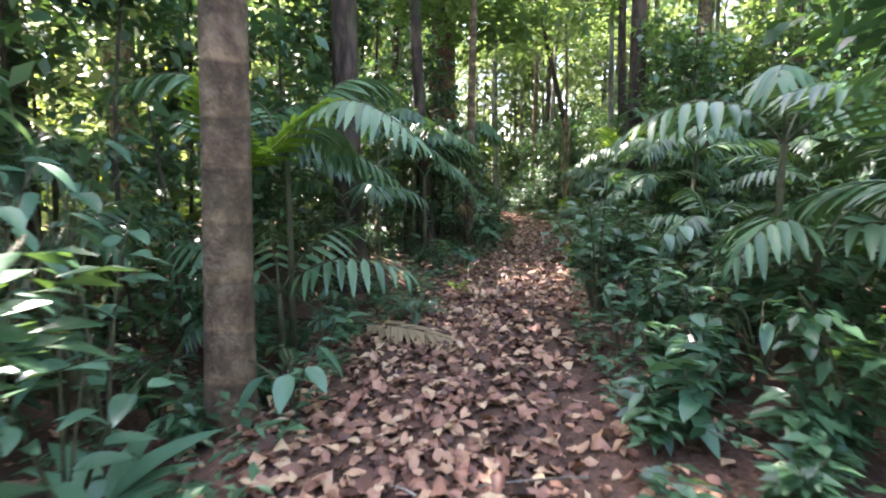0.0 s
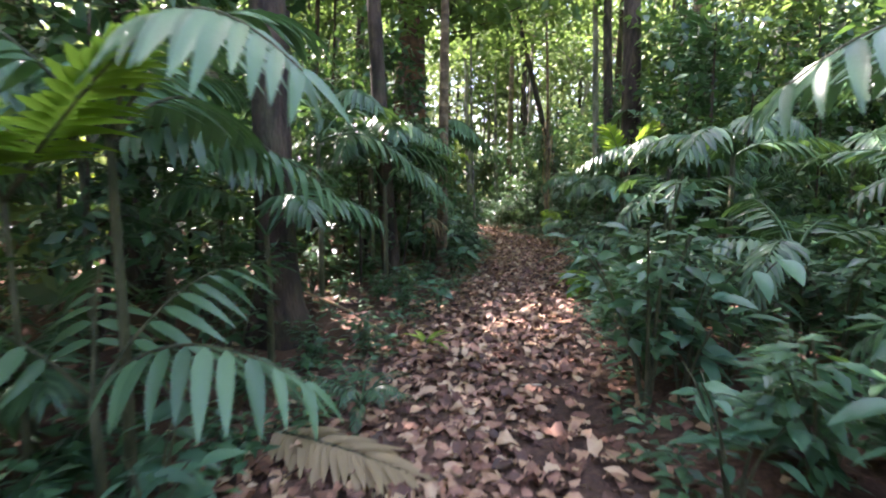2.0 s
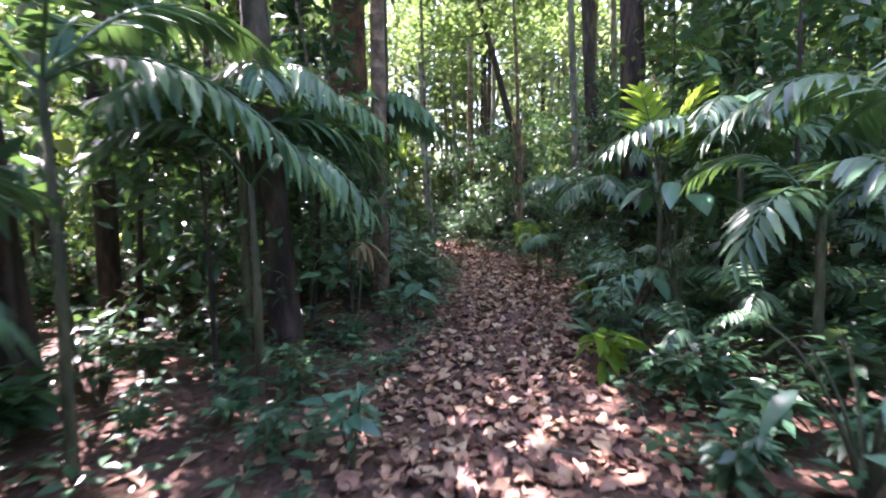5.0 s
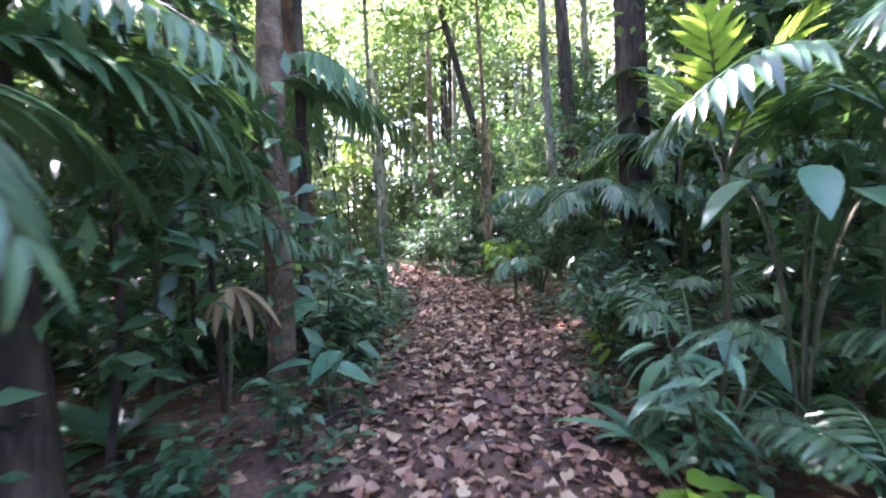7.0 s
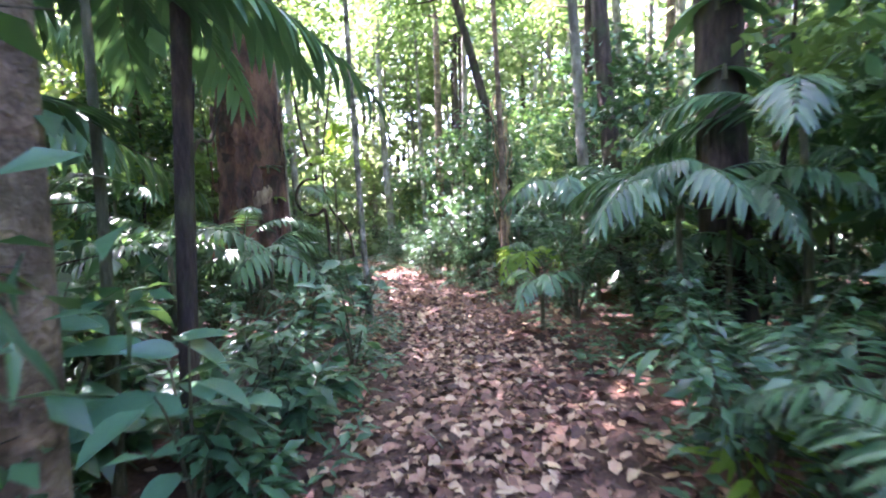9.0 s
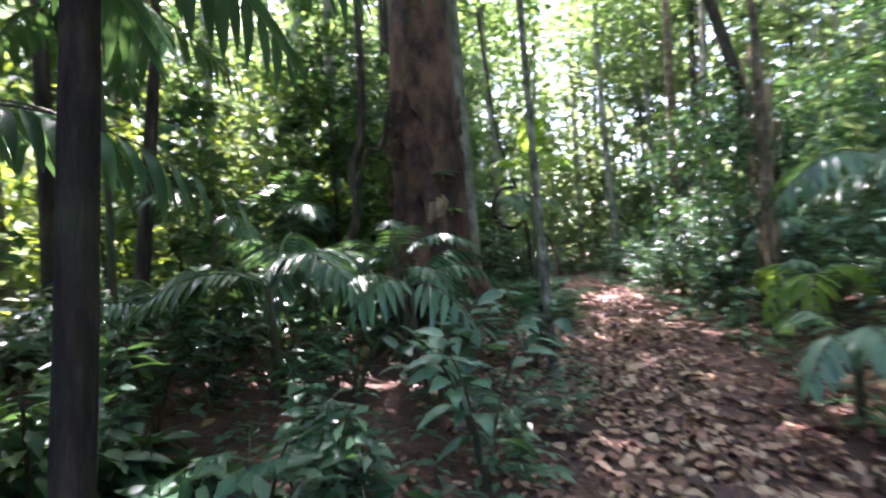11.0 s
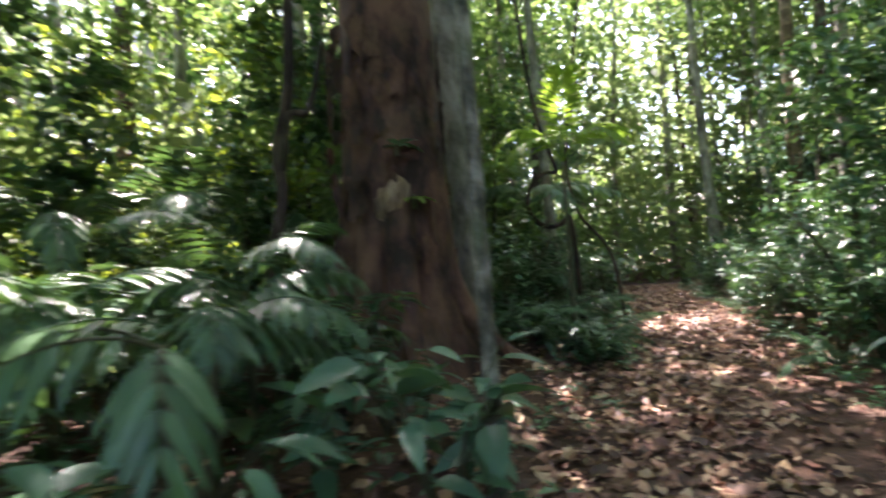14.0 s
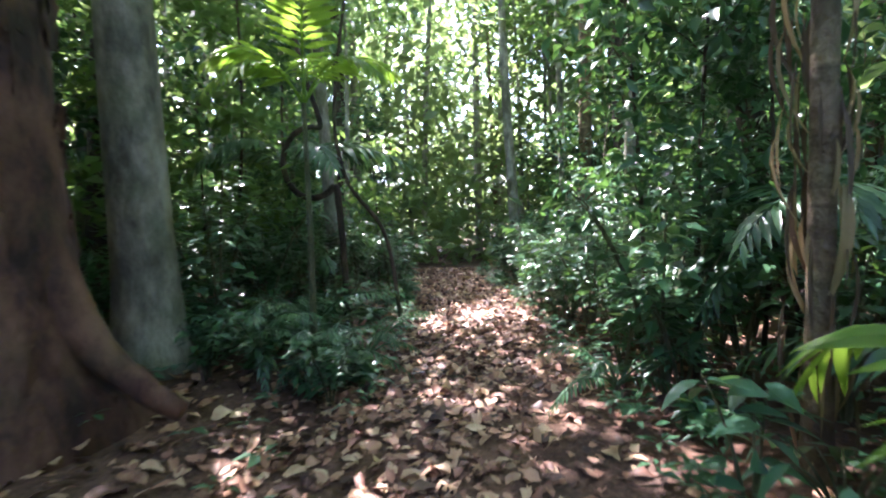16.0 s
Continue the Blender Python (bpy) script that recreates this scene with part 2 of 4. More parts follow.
def tube(points, radii, sides=8, wob=0.0, seed=0):
    P = np.asarray(points, float)
    T = unit(np.gradient(P, axis=0))
    r2 = np.random.default_rng(seed)
    ref = np.array([1.0, 0.13, 0.07]) if abs(T[0][0]) < 0.9 else np.array([0.1, 1.0, 0.05])
    V, F = [], []
    ph = r2.uniform(0, 6.28, 3)
    for i, (p, t, r) in enumerate(zip(P, T, radii)):
        x = ref - t * np.dot(ref, t)
        x /= np.linalg.norm(x)
        y = np.cross(t, x)
        for k in range(sides):
            a = 2 * math.pi * k / sides
            q = r * (1 + wob * (math.sin(2 * a + ph[0] + 0.5 * i) + 0.7 * math.sin(3 * a + ph[1] - 0.8 * i) + 0.4 * math.sin(5 * a + ph[2] + 1.7 * i)))
            V.append(p + q * (math.cos(a) * x + math.sin(a) * y))
    for i in range(len(P) - 1):
        for k in range(sides):
            a, b = i * sides + k, i * sides + (k + 1) % sides
            F.append((a, b, b + sides, a + sides))
    c = len(V)
    V.append(P[-1])
    for k in range(0, sides - 1, 2):
        a = (len(P) - 1) * sides
        F.append((a + k, a + (k + 1) % sides, a + (k + 2) % sides, c))
    return np.array(V), np.array(F)


def joined(pieces):
    Vs, Fs, base = [], [], 0
    for V, F in pieces:
        Vs.append(V)
        Fs.append(F + base)
        base += len(V)
    return np.concatenate(Vs), np.concatenate(Fs)


def part(name, geo, material, parent=None, label=""):
    """One mesh object from points and faces (or from a mesh) under a thing or a part."""
    me = geo if isinstance(geo, bpy.types.Mesh) else quad_mesh(name, *geo)
    if not me.materials:
        me.materials.append(material)
    ob = new(name, me)
    ob.parent = parent
    if label:
        tagged(ob, label)
    return ob


def thing(name, label, category, group="", m=None):
    ob = new(name)
    ob.empty_display_size = 0.2
    if m is not None:
        ob.matrix_basis = m
    return tagged(ob, label, category, group)


# ---- the lie of the land ----
TRAIL = np.array([(-12, -0.8), (-5, -0.3), (0, 0.0), (3, 0.1), (5, 0.4), (7.2, 0.9), (9.5, 1.5), (11.5, 2.1), (14.5, 2.9), (17, 3.3),
                  (20, 3.3), (23.4, 3.1), (27, 2.7), (35, 1.4), (45, -1.0), (60, -6)])


def trail_x(y):
    return np.interp(y, TRAIL[:, 0], TRAIL[:, 1])


def smooth(a, b, v):
    s = np.clip((np.asarray(v, float) - a) / (b - a), 0, 1)
    return s * s * (3 - 2 * s)


def land(x, y):
    """Height of the ground: a worn trail, a low bank beside it on one hand, small bumps."""
    x, y = np.asarray(x, float), np.asarray(y, float)
    d = x - trail_x(y)
    z = 0.1 * smooth(10, 15, y)
    z = z + 0.45 * smooth(1.0, 5.0, -d) * smooth(11, 17, y) + 0.12 * smooth(0.9, 2.0, np.abs(d)) * np.where(d < 0, 1 - 3.0 * (1 - smooth(6, 9, y)), 1.0)
    off = smooth(0.8, 3.0, np.abs(d))
    z = z + (0.015 + 0.05 * off) * (np.sin(1.7 * x + 0.4 * y) * np.sin(1.3 * y - 0.6 * x + 1) + 0.5 * np.sin(4.1 * x + 1.3) * np.sin(3.7 * y))
    return z


def on_land(x, y, dz=0.0):
    return float(land(x, y)) + dz


def axis_steps(lo, hi, a, b, fine, coarse):
    v = [lo]
    while v[-1] < hi:
        s = fine if a < v[-1] < b else min(coarse, max(fine, 0.25 * min(abs(v[-1] - a), abs(v[-1] - b)) + fine))
        v.append(v[-1] + s)
    return np.array(v)


def build_ground():
    xs, ys = axis_steps(-320, 320, -7, 9, 0.16, 40), axis_steps(-300, 360, -3, 30, 0.16, 40)
    X, Y = np.meshgrid(xs, ys)
    near = np.exp(-((X - 2) / 60) ** 2 - ((Y - 12) / 60) ** 2)
    Z = land(X, Y) * near
    V = np.stack([X, Y, Z], -1).reshape(-1, 3)
    nx = len(xs)
    i, j = np.meshgrid(np.arange(nx - 1), np.arange(len(ys) - 1))
    a = (j * nx + i).ravel()
    F = np.stack([a, a + 1, a + nx + 1, a + nx], -1)
    ob = part("ground", (V, F), SOIL)
    tagged(ob, "brown forest floor of bare trodden soil and bumps", "ground", kind="structure")


build_ground()

# leaf shapes shared by many plants
BROAD = [leaf_shape(3, 0.46, 0.3, 0.25), leaf_shape(3, 0.40, 0.2, 0.4), leaf_shape(3, 0.52, 0.35, 0.12, blunt=0.7)]
SMALL = [leaf_shape(2, 0.5, 0.3, 0.2), leaf_shape(2, 0.42, 0.25, 0.3)]
KITE = [(np.array([(0, 0, 0), (0.26, 0.45, 0.05), (0, 1, -0.2), (-0.26, 0.45, 0.05)]), np.array([(0, 1, 2, 3)])),
        (np.array([(0, 0, 0), (0.2, 0.5, -0.03), (0, 1, -0.1), (-0.2, 0.5, 0.06)]), np.array([(0, 1, 2, 3)]))]
LONG = [leaf_shape(6, 0.2, 0.35, 0.35, blunt=0.8), leaf_shape(6, 0.24, 0.3, 0.5, blunt=0.8)]
PINNA = [leaf_shape(3, 0.19, 0.4, 0.18, blunt=0.65), leaf_shape(3, 0.21, 0.35, 0.3, blunt=0.65)]
BROAD_ME = [quad_mesh("leaf", *g) for g in (leaf_shape(6, 0.46, 0.28, 0.25), leaf_shape(6, 0.40, 0.2, 0.42), leaf_shape(6, 0.52, 0.32, 0.15, blunt=0.7))]
LONG_ME = [quad_mesh("leaf", *g) for g in LONG]
PINNA_ME = [quad_mesh("leaflet", *g) for g in (leaf_shape(6, 0.2, 0.35, 0.16, blunt=0.62), leaf_shape(6, 0.22, 0.3, 0.3, blunt=0.62))]


def mesh_in(me, material):
    """The same leaf mesh in another material, made once."""
    key = me.name.split(".")[0] + "_" + material.name + "_" + str(len(me.vertices)) + "_" + me.name[-3:]
    got = bpy.data.meshes.get(key)
    if got is None:
        got = me.copy()
        got.name = key
        got.materials.clear()
        got.materials.append(material)
    return got


# ---- plants ----
def bezier(a, c, b, n):
    s = np.linspace(0, 1, n)[:, None]
    a, b, c = (np.asarray(v, float) for v in (a, b, c))
    return (1 - s) ** 2 * a + 2 * s * (1 - s) * c + s * s * b


def frond_poses(pts, count, length, hang, rr, start=0.22, swept=0.55):
    """Where the leaflets of a frond sit along its rib: in pairs, swept to the tip, hanging."""
    s = np.linspace(start, 0.99, count)
    grid = np.linspace(0, 1, len(pts))
    P = np.stack([np.interp(s, grid, pts[:, k]) for k in range(3)], -1)
    T = unit(np.stack([np.interp(s, grid, g) for g in np.gradient(pts, axis=0).T], -1))
    up = np.array([0, 0, 1.0])
    B = unit(np.cross(T, up))
    N = np.cross(B, T)
    taper = np.interp(s, [start, 0.4, 0.75, 1.0], [0.75, 1.0, 0.9, 0.5])
    out = []
    for side in (-1, 1):
        D = B * side * (1 - 0.35 * s)[:, None] + T * (swept + 0.9 * s ** 3)[:, None] - N * 0 + up * (0.12 - hang)
        D = unit(D + rr.normal(0, 0.05, D.shape))
        L = length * taper * rr.uniform(0.88, 1.08, len(s))
        U = unit(N + up * 0.4 + rr.normal(0, 0.12, D.shape))
        out.append(placed(P, D, U, np.stack([L * 0.95, L, L], -1)))
    return np.concatenate(out)


def frond(palm, a, b, arch, rr, count=22, length=0.42, hang=0.45, material=PALM, single=None):
    """One feather leaf: a rib from a to b that arches, and leaflets on both sides; single: leaflets as pieces of their own."""
    a, b = np.asarray(a, float), np.asarray(b, float)
    c = (a * 0.55 + b * 0.45) + np.array([0, 0, arch])
    pts = bezier(a, c, b, 14)
    R = tube(pts, np.linspace(0.013, 0.003, 14), 5)
    M = frond_poses(pts, max(7, int(count * 0.72)), length, hang, rr)
    if single is None:
        V, F = joined([R, spread(PINNA, M)])
        return part("frond", (V, F), material, palm)
    f = part("frond", R, STEM, palm)
    for i, m in enumerate(M):
        o = part("leaflet", mesh_in(PINNA_ME[i % 2], single), single, f)
        o.matrix_basis = Matrix(m.tolist())
    return f


def hero_palm(x, y, stem, tips, label, count=20, length=0.42, hang=0.5, arch=0.35, material=PALM_OB, seed=0, thick=0.03, whole=False):
    rr = np.random.default_rng(100 + seed)
    z0 = on_land(x, y)
    p = thing("understory_palm", label, "palm", "understory palms", pose(x, y, z0))
    part("stem", tube([(0, 0, -0.1), (0.01, 0.01, stem * 0.5), (0, 0, stem)], [thick * 1.3, thick, thick * 0.8], 8), STEM, p)
    for (tx, ty, tz) in tips:
        b = np.array([tx - x, ty - y, tz - z0])
        frond(p, (0, 0, stem - 0.02), b, arch, rr, count, length, hang, material=PALM if material is PALM_OB else material, single=None if whole else material)
    return p


def fill_palm(seed, n, stem, length, spread_len, label, name="understory_palm", category="palm", group="understory palms"):
    rr = np.random.default_rng(200 + seed)
    p = thing(name, label, category, group)
    part("stem", tube([(0, 0, -0.15), (0.03, 0.0, stem * 0.5), (0.02, 0.03, stem)], [0.05, 0.035, 0.03], 7), STEM, p)
    for i in range(n):
        a = 2.4 * i + rr.uniform(-0.4, 0.4)
        r = spread_len * rr.uniform(0.75, 1.15)
        lift = rr.uniform(-0.35, 0.55) * spread_len
        frond(p, (0.02, 0.03, stem - 0.03), (r * math.cos(a), r * math.sin(a), stem + lift), 0.45 * spread_len, rr, int(16 + 6 * spread_len), length, rr.uniform(0.3, 0.7))
    return p


def shrub_geo(seed, height, n_stems, leaves, size, lean=0.35):
    rr = np.random.default_rng(300 + seed)
    stems, P, D = [], [], []
    for k in range(n_stems):
        a = rr.uniform(0, 6.28)
        tip = np.array([lean * height * math.cos(a), lean * height * math.sin(a), height * rr.uniform(0.7, 1.05)])
        pts = bezier((0, 0, -0.08), tip * (0.3, 0.3, 0.7), tip, 8)
        stems.append(tube(pts, np.linspace(0.012, 0.004, 8) * (0.6 + height * 0.5), 5))
        for j in range(leaves):
            s = rr.uniform(0.2, 1.0) ** 0.8
            p = bezier((0, 0, 0), tip * (0.3, 0.3, 0.7), tip, 21)[int(s * 20)]
            b = rr.uniform(0, 6.28)
            d = np.array([math.cos(b), math.sin(b), rr.uniform(-0.35, 0.45)])
            P.append(p + d * rr.uniform(0.02, 0.35) * min(0.5, height * 0.35))
            D.append(d)
    P, D = np.array(P), np.array(D)
    U = np.array([0, 0, 1.0]) + rr.normal(0, 0.3, P.shape)
    return stems, placed(P, D, U, size * rr.uniform(0.6, 1.2, len(P)))


def fill_shrub(seed, height, n_stems, leaves, size, label, material=LEAF, shapes=BROAD, name="broadleaf_shrub"):
    stems, M = shrub_geo(seed, height, n_stems, leaves, size)
    p = thing(name, label, "shrub", "undergrowth shrubs")
    tagged(part("branchwork", joined(stems), STEM, p), kind="stuff")
    tagged(part("foliage", spread(shapes, M), material, p), kind="stuff")
    return p


def hero_shrub(x, y, height, n_stems, leaves, size, label, seed=0, material=LEAF_OB, meshes=None, lean=0.35, name="broadleaf_shrub"):
    stems, M = shrub_geo(seed + 50, height, n_stems, leaves, size, lean)
    p = thing(name, label, "shrub", "undergrowth shrubs", pose(x, y, on_land(x, y)))
    for s in stems:
        part("stem", s, STEM, p)
    meshes = meshes or BROAD_ME
    for i, m in enumerate(M):
        o = part("leaf", mesh_in(meshes[i % len(meshes)], material), material, p)
        o.matrix_basis = Matrix(m.tolist())
    return p


def rosette(x, y, n, length, label, seed=0, material=LEAF_OB, lift=0.7, name="rosette_plant", width=1.0, z=None, group=""):
    """Long leaves springing from one foot."""
    rr = np.random.default_rng(400 + seed)
    p = thing(name, label, "plant", group, pose(x, y, on_land(x, y) if z is None else z))
    part("crown", tube([(0, 0, -0.05), (0, 0, 0.1)], [0.03, 0.02], 6), STEM, p)
    for i in range(n):
        a = 2.4 * i + rr.uniform(-0.3, 0.3)
        d = np.array([math.cos(a), math.sin(a), lift * rr.uniform(0.4, 1.6)])
        L = length * rr.uniform(0.7, 1.1)
        m = placed([(0.02 * d[0], 0.02 * d[1], 0.06)], [d], [(0, 0, 1)], np.array([[L * width, L, L]]))[0]
        o = part("leaf", mesh_in(LONG_ME[i % 2], material), material, p)
        o.matrix_basis = Matrix(m.tolist())
    return p


def clump_leaves(rr, centres, radii, per, size, flat=0.75):
    P = []
    for c, r in zip(centres, radii):
        v = unit(rr.normal(0, 1, (per, 3))) * (rr.uniform(0.15, 1, (per, 1)) ** 0.5) * r
        v[:, 2] *= flat
        P.append(c + v)
    P = np.concatenate(P)
    D = rr.normal(0, 1, P.shape)
    D[:, 2] = D[:, 2] * 0.5 - 0.25
    U = np.array([0, 0, 1.0]) + rr.normal(0, 0.45, P.shape)
    return placed(P, D, U, size * rr.uniform(0.6, 1.25, len(P)))


def sapling(seed, height, label, leaves=260, size=0.16, shapes=None, material=None):
    rr = np.random.default_rng(500 + seed)
    p = thing("sapling", label, "sapling", "young trees")
    bend = rr.normal(0, 0.06 * height, 2)
    pts = bezier((0, 0, -0.2), (bend[0], bend[1], height * 0.5), (bend[1], -bend[0], height), 12)
    part("stem", tube(pts, np.linspace(0.03, 0.008, 12) * (0.5 + height * 0.12), 6), BARK_DARK, p)
    twigs, cs, rs = [], [], []
    n = int(7 + height * 2)
    for i in range(n):
        s = rr.uniform(0.25, 1.0)
        q = pts[int(s * 11)]
        a = rr.uniform(0, 6.28)
        l = rr.uniform(0.35, 0.9) * (0.5 + 0.1 * height)
        e = q + np.array([l * math.cos(a), l * math.sin(a), l * rr.uniform(-0.2, 0.6)])
        twigs.append(tube(bezier(q, (q + e) / 2 + (0, 0, 0.1), e, 5), np.linspace(0.008, 0.003, 5), 3))
        cs.append(q * 0.3 + e * 0.7)
        rs.append(l * 0.75)
    tagged(part("branchwork", joined(twigs), BARK_DARK, p), kind="stuff")
    tagged(part("foliage", spread(shapes or SMALL, clump_leaves(rr, cs, rs, leaves // n, size)), material or LEAF, p), kind="stuff")
    return p


def trunk_line(height, bend, seed):
    rr = np.random.default_rng(600 + seed)
    z = np.concatenate([[-0.3, 0, 0.15, 0.35, 0.7, 1.2], np.linspace(2, height, 12)])
    b = rr.normal(0, bend, 4)
    s = z / height
    return np.stack([b[0] * np.sin(2.2 * s) + b[2] * s, b[1] * np.sin(2.8 * s) + b[3] * s, z], -1), z


def tree(x, y, r, height, material, label, seed=0, flare=1.6, crown_r=3.6, leaves=1700, crown_z=0.55, bend=0.25, sides=14, lean=(0, 0), group="forest trees", m=None, wob=0.03):
    rr = np.random.default_rng(700 + seed)
    p = thing("tree", label, "tree", group, pose(x, y, on_land(x, y)) if m is None else m)
    pts, z = trunk_line(height, bend, seed)
    pts = pts + np.outer(np.maximum(z, 0) / height, (*lean, 0))
    rad = r * np.interp(z, [-0.3, 0, 0.15, 0.35, 0.7, 1.2, 2, height], [flare * 1.1, flare, 1 + 0.62 * (flare - 1), 1 + 0.36 * (flare - 1), 1 + 0.14 * (flare - 1), 1.0, 0.97, 0.35])
    part("trunk", tube(pts, rad, sides, wob, seed), material, p)
    limbs, cs, rs = [], [], []
    for i in range(6):
        s = rr.uniform(crown_z, 0.98)
        q = np.array([np.interp(s * height, z, pts[:, k]) for k in range(3)])
        a = 2.4 * i + rr.uniform(-0.4, 0.4)
        l = crown_r * rr.uniform(0.5, 1.0)
        e = q + np.array([l * math.cos(a), l * math.sin(a), l * rr.uniform(0.1, 0.8)])
        part("limb", tube(bezier(q, (q + e) / 2 + (0, 0, -0.1 * l), e, 7), np.linspace(r * 0.32, 0.012, 7), 6), material, p)
        for f in (0.4, 0.65, 0.85, 1.05):
            cs.append(q + (e - q) * f + rr.normal(0, 0.3, 3))
            rs.append(crown_r * rr.uniform(0.25, 0.45))
    tagged(part("crown", spread(KITE, clump_leaves(rr, cs, rs, leaves // len(cs), 0.32)), CANOPY, p), kind="stuff")
    return p


# ---- single trees beside the trail ----
tree(-1.45, 3.35, 0.155, 13, BARK_RING, "tree with a smooth ringed grey-brown trunk beside the trail", 1, flare=1.35, bend=0.12, leaves=700)
tree(-1.45, 7.9, 0.22, 15, BARK_DARK, "dark reddish tree with a spreading foot in the shade", 2, flare=2.0, leaves=2000)
tree(-1.75, 9.3, 0.10, 11, BARK_DARK, "slim dark tree in the shade", 3, leaves=1600)
tree(-0.3, 10.7, 0.14, 14, BARK_DARK, "dark grey-brown tree close to the trail", 4, flare=1.25, leaves=1600)
tree(0.62, 12.5, 0.105, 12, BARK_RING, "grey-brown tree among drooping palms", 5, flare=1.2, bend=0.1, leaves=700)
tree(0.75, 13.77, 0.058, 9, BARK_DARK, "thin dark tree with knots on its stem", 6, flare=1.3, bend=0.14, crown_r=2.4, wob=0.12)
tree(5.75, 15.3, 0.26, 16, BARK_DARK, "dark tall tree with plants growing on its trunk", 7, flare=1.4)
tree(6.8, 20.6, 0.13, 15, BARK_PALE, "slender pale grey forest tree", 8)
tree(-2.85, 16.5, 0.085, 11, BARK_DARK, "thin dark tree in the bright clearing edge", 9, flare=1.2, crown_r=3.5, leaves=2600)
tree(-2.7, 17.3, 0.06, 10, BARK_DARK, "thin dark young tree in the bright clearing edge", 10, flare=1.2, crown_r=3.5, leaves=2600)
tree(-3.5, 18.2, 0.05, 9, BARK_DARK, "thin dark young tree in the bright clearing edge", 11, flare=1.2, crown_r=3.5, leaves=2600)
# added so that its crown keeps the sun off the right-hand shrubs
tree(-2.3, 11.6, 0.11, 13, BARK_DARK, "slim dark tree added to shade the trail's right side", 19, flare=1.3, crown_r=3.6, leaves=2600)
# added behind the foliage, its crown blocking sun from the first left-hand plants
tree(-5.7, 7.0, 0.13, 13, BARK_DARK, "dark tree added to shade the leaves left of the start", 24, crown_r=3.4, leaves=2400)
tree(-9.9, 24.0, 0.28, 15, BARK_RED, "red-brown tree in the sunlit clearing", 12)
big = tree(-0.1, 20.8, 0.6, 19, BARK_RED, "huge old tree with peeling red-brown bark and a flared foot", 13, flare=1.75, crown_r=5.0, leaves=4200, bend=0.15, sides=48, wob=0.075)
tree(0.25, 22.15, 0.25, 17, BARK_PALE, "tall straight tree with smooth pale grey bark", 14, crown_r=5, leaves=3500, flare=1.5, bend=0.08, sides=18)
# trees added for their crowns, which shade the far stretch of trail
for k, (x, y) in enumerate(((-2.3, 25.6), (-1.6, 29.2), (0.2, 27.4), (5.6, 27.5))):
    tree(x, y, 0.12, 15, BARK_PALE, "slender pale grey tree added to shade the trail", 20 + k, crown_r=4.5, leaves=2300, crown_z=0.5)
tree(2.0, 18.25, 0.046, 10, BARK_MOSSY, "thin pale mossy tree close to the trail", 18, flare=1.6, bend=0.22, crown_r=2.2, leaves=900, crown_z=0.6, wob=0.09)
tree(3.9, 37, 0.2, 17, BARK_PALE, "slender pale tree at the end of the trail", 15)
tree(4.98, 20.88, 0.065, 12, BARK_RING, "grey trunk hung with dry pale leaves", 16, flare=1.4)
tree(6.7, 24.0, 0.15, 13, BARK_DARK, "dark tree leaning towards the trail", 17, lean=(-3.2, 0.5), crown_r=2.5)

# ---- palms with clearly seen fronds ----
GREEN = "understory palm with long drooping dark green fronds"
hero_palm(-1.5, 4.95, 2.1, [(-0.19, 3.5, 1.84), (-2.6, 4.2, 2.3), (-1.0, 6.2, 1.7), (-2.4, 5.9, 2.2), (-0.5, 5.4, 2.5)], GREEN, 24, 0.42, 0.6, 0.75, seed=1)
# lime stands in for sun falling on these fronds
hero_palm(-1.9, 4.75, 1.8, [(-0.95, 4.3, 2.2), (-1.9, 4.2, 2.3), (-1.3, 4.9, 2.2), (-1.5, 3.9, 1.9)], "young palm with fronds coloured yellow-green as in sun", 32, 0.34, 0.15, 0.1, LIME, seed=2, thick=0.018)
hero_palm(-1.55, 4.75, 0.8, [(-0.3, 3.95, 0.86), (-2.3, 4.3, 1.0), (-1.9, 5.5, 1.1), (-0.9, 5.5, 1.1)], "low palm with hand-like drooping fronds", 15, 0.42, 0.85, 0.42, seed=3)
hero_palm(-2.5, 6.3, 1.95, [(-0.55, 5.95, 1.6), (-2.3, 5.2, 2.2), (-3.4, 6.0, 2.2), (-2.2, 7.4, 2.3), (-1.5, 6.9, 2.5)], "palm with broad grey-green drooping leaflets", 24, 0.5, 0.85, 0.75, seed=24)
hero_palm(-0.7, 11.2, 2.35, [(0.8, 10.4, 2.2), (-0.3, 10.2, 2.6), (-1.8, 10.8, 2.6), (-0.4, 12.3, 2.8)], "tall palm with pale fronds arching over the trail", 26, 0.36, 0.85, 0.7, seed=25)
hero_palm(-1.3, 7.0, 1.35, [(-0.25, 6.8, 1.35), (-0.7, 6.1, 1.4), (-1.9, 6.2, 1.5), (-0.8, 8.0, 1.6)], GREEN, 22, 0.40, 0.5, 0.55, seed=4, whole=True)
hero_palm(-1.1, 8.6, 2.1, [(0.45, 8.5, 1.5), (-0.3, 7.6, 2.5), (-0.1, 9.5, 2.6), (-2.3, 8.0, 2.5), (-1.3, 10.0, 2.6)], GREEN, 28, 0.42, 0.5, 0.75, seed=5, whole=True)
hero_palm(-0.35, 9.7, 1.6, [(0.55, 9.2, 1.5), (0.3, 10.5, 1.7), (-1.2, 9.2, 1.9)], GREEN, 24, 0.40, 0.5, 0.7, seed=21, whole=True)
hero_palm(-0.9, 11.8, 2.3, [(0.3, 11.5, 2.5), (-0.6, 10.6, 2.6), (0.0, 12.9, 2.8), (-2.1, 11.5, 2.7)], GREEN, 26, 0.44, 0.5, 0.8, seed=22, whole=True)
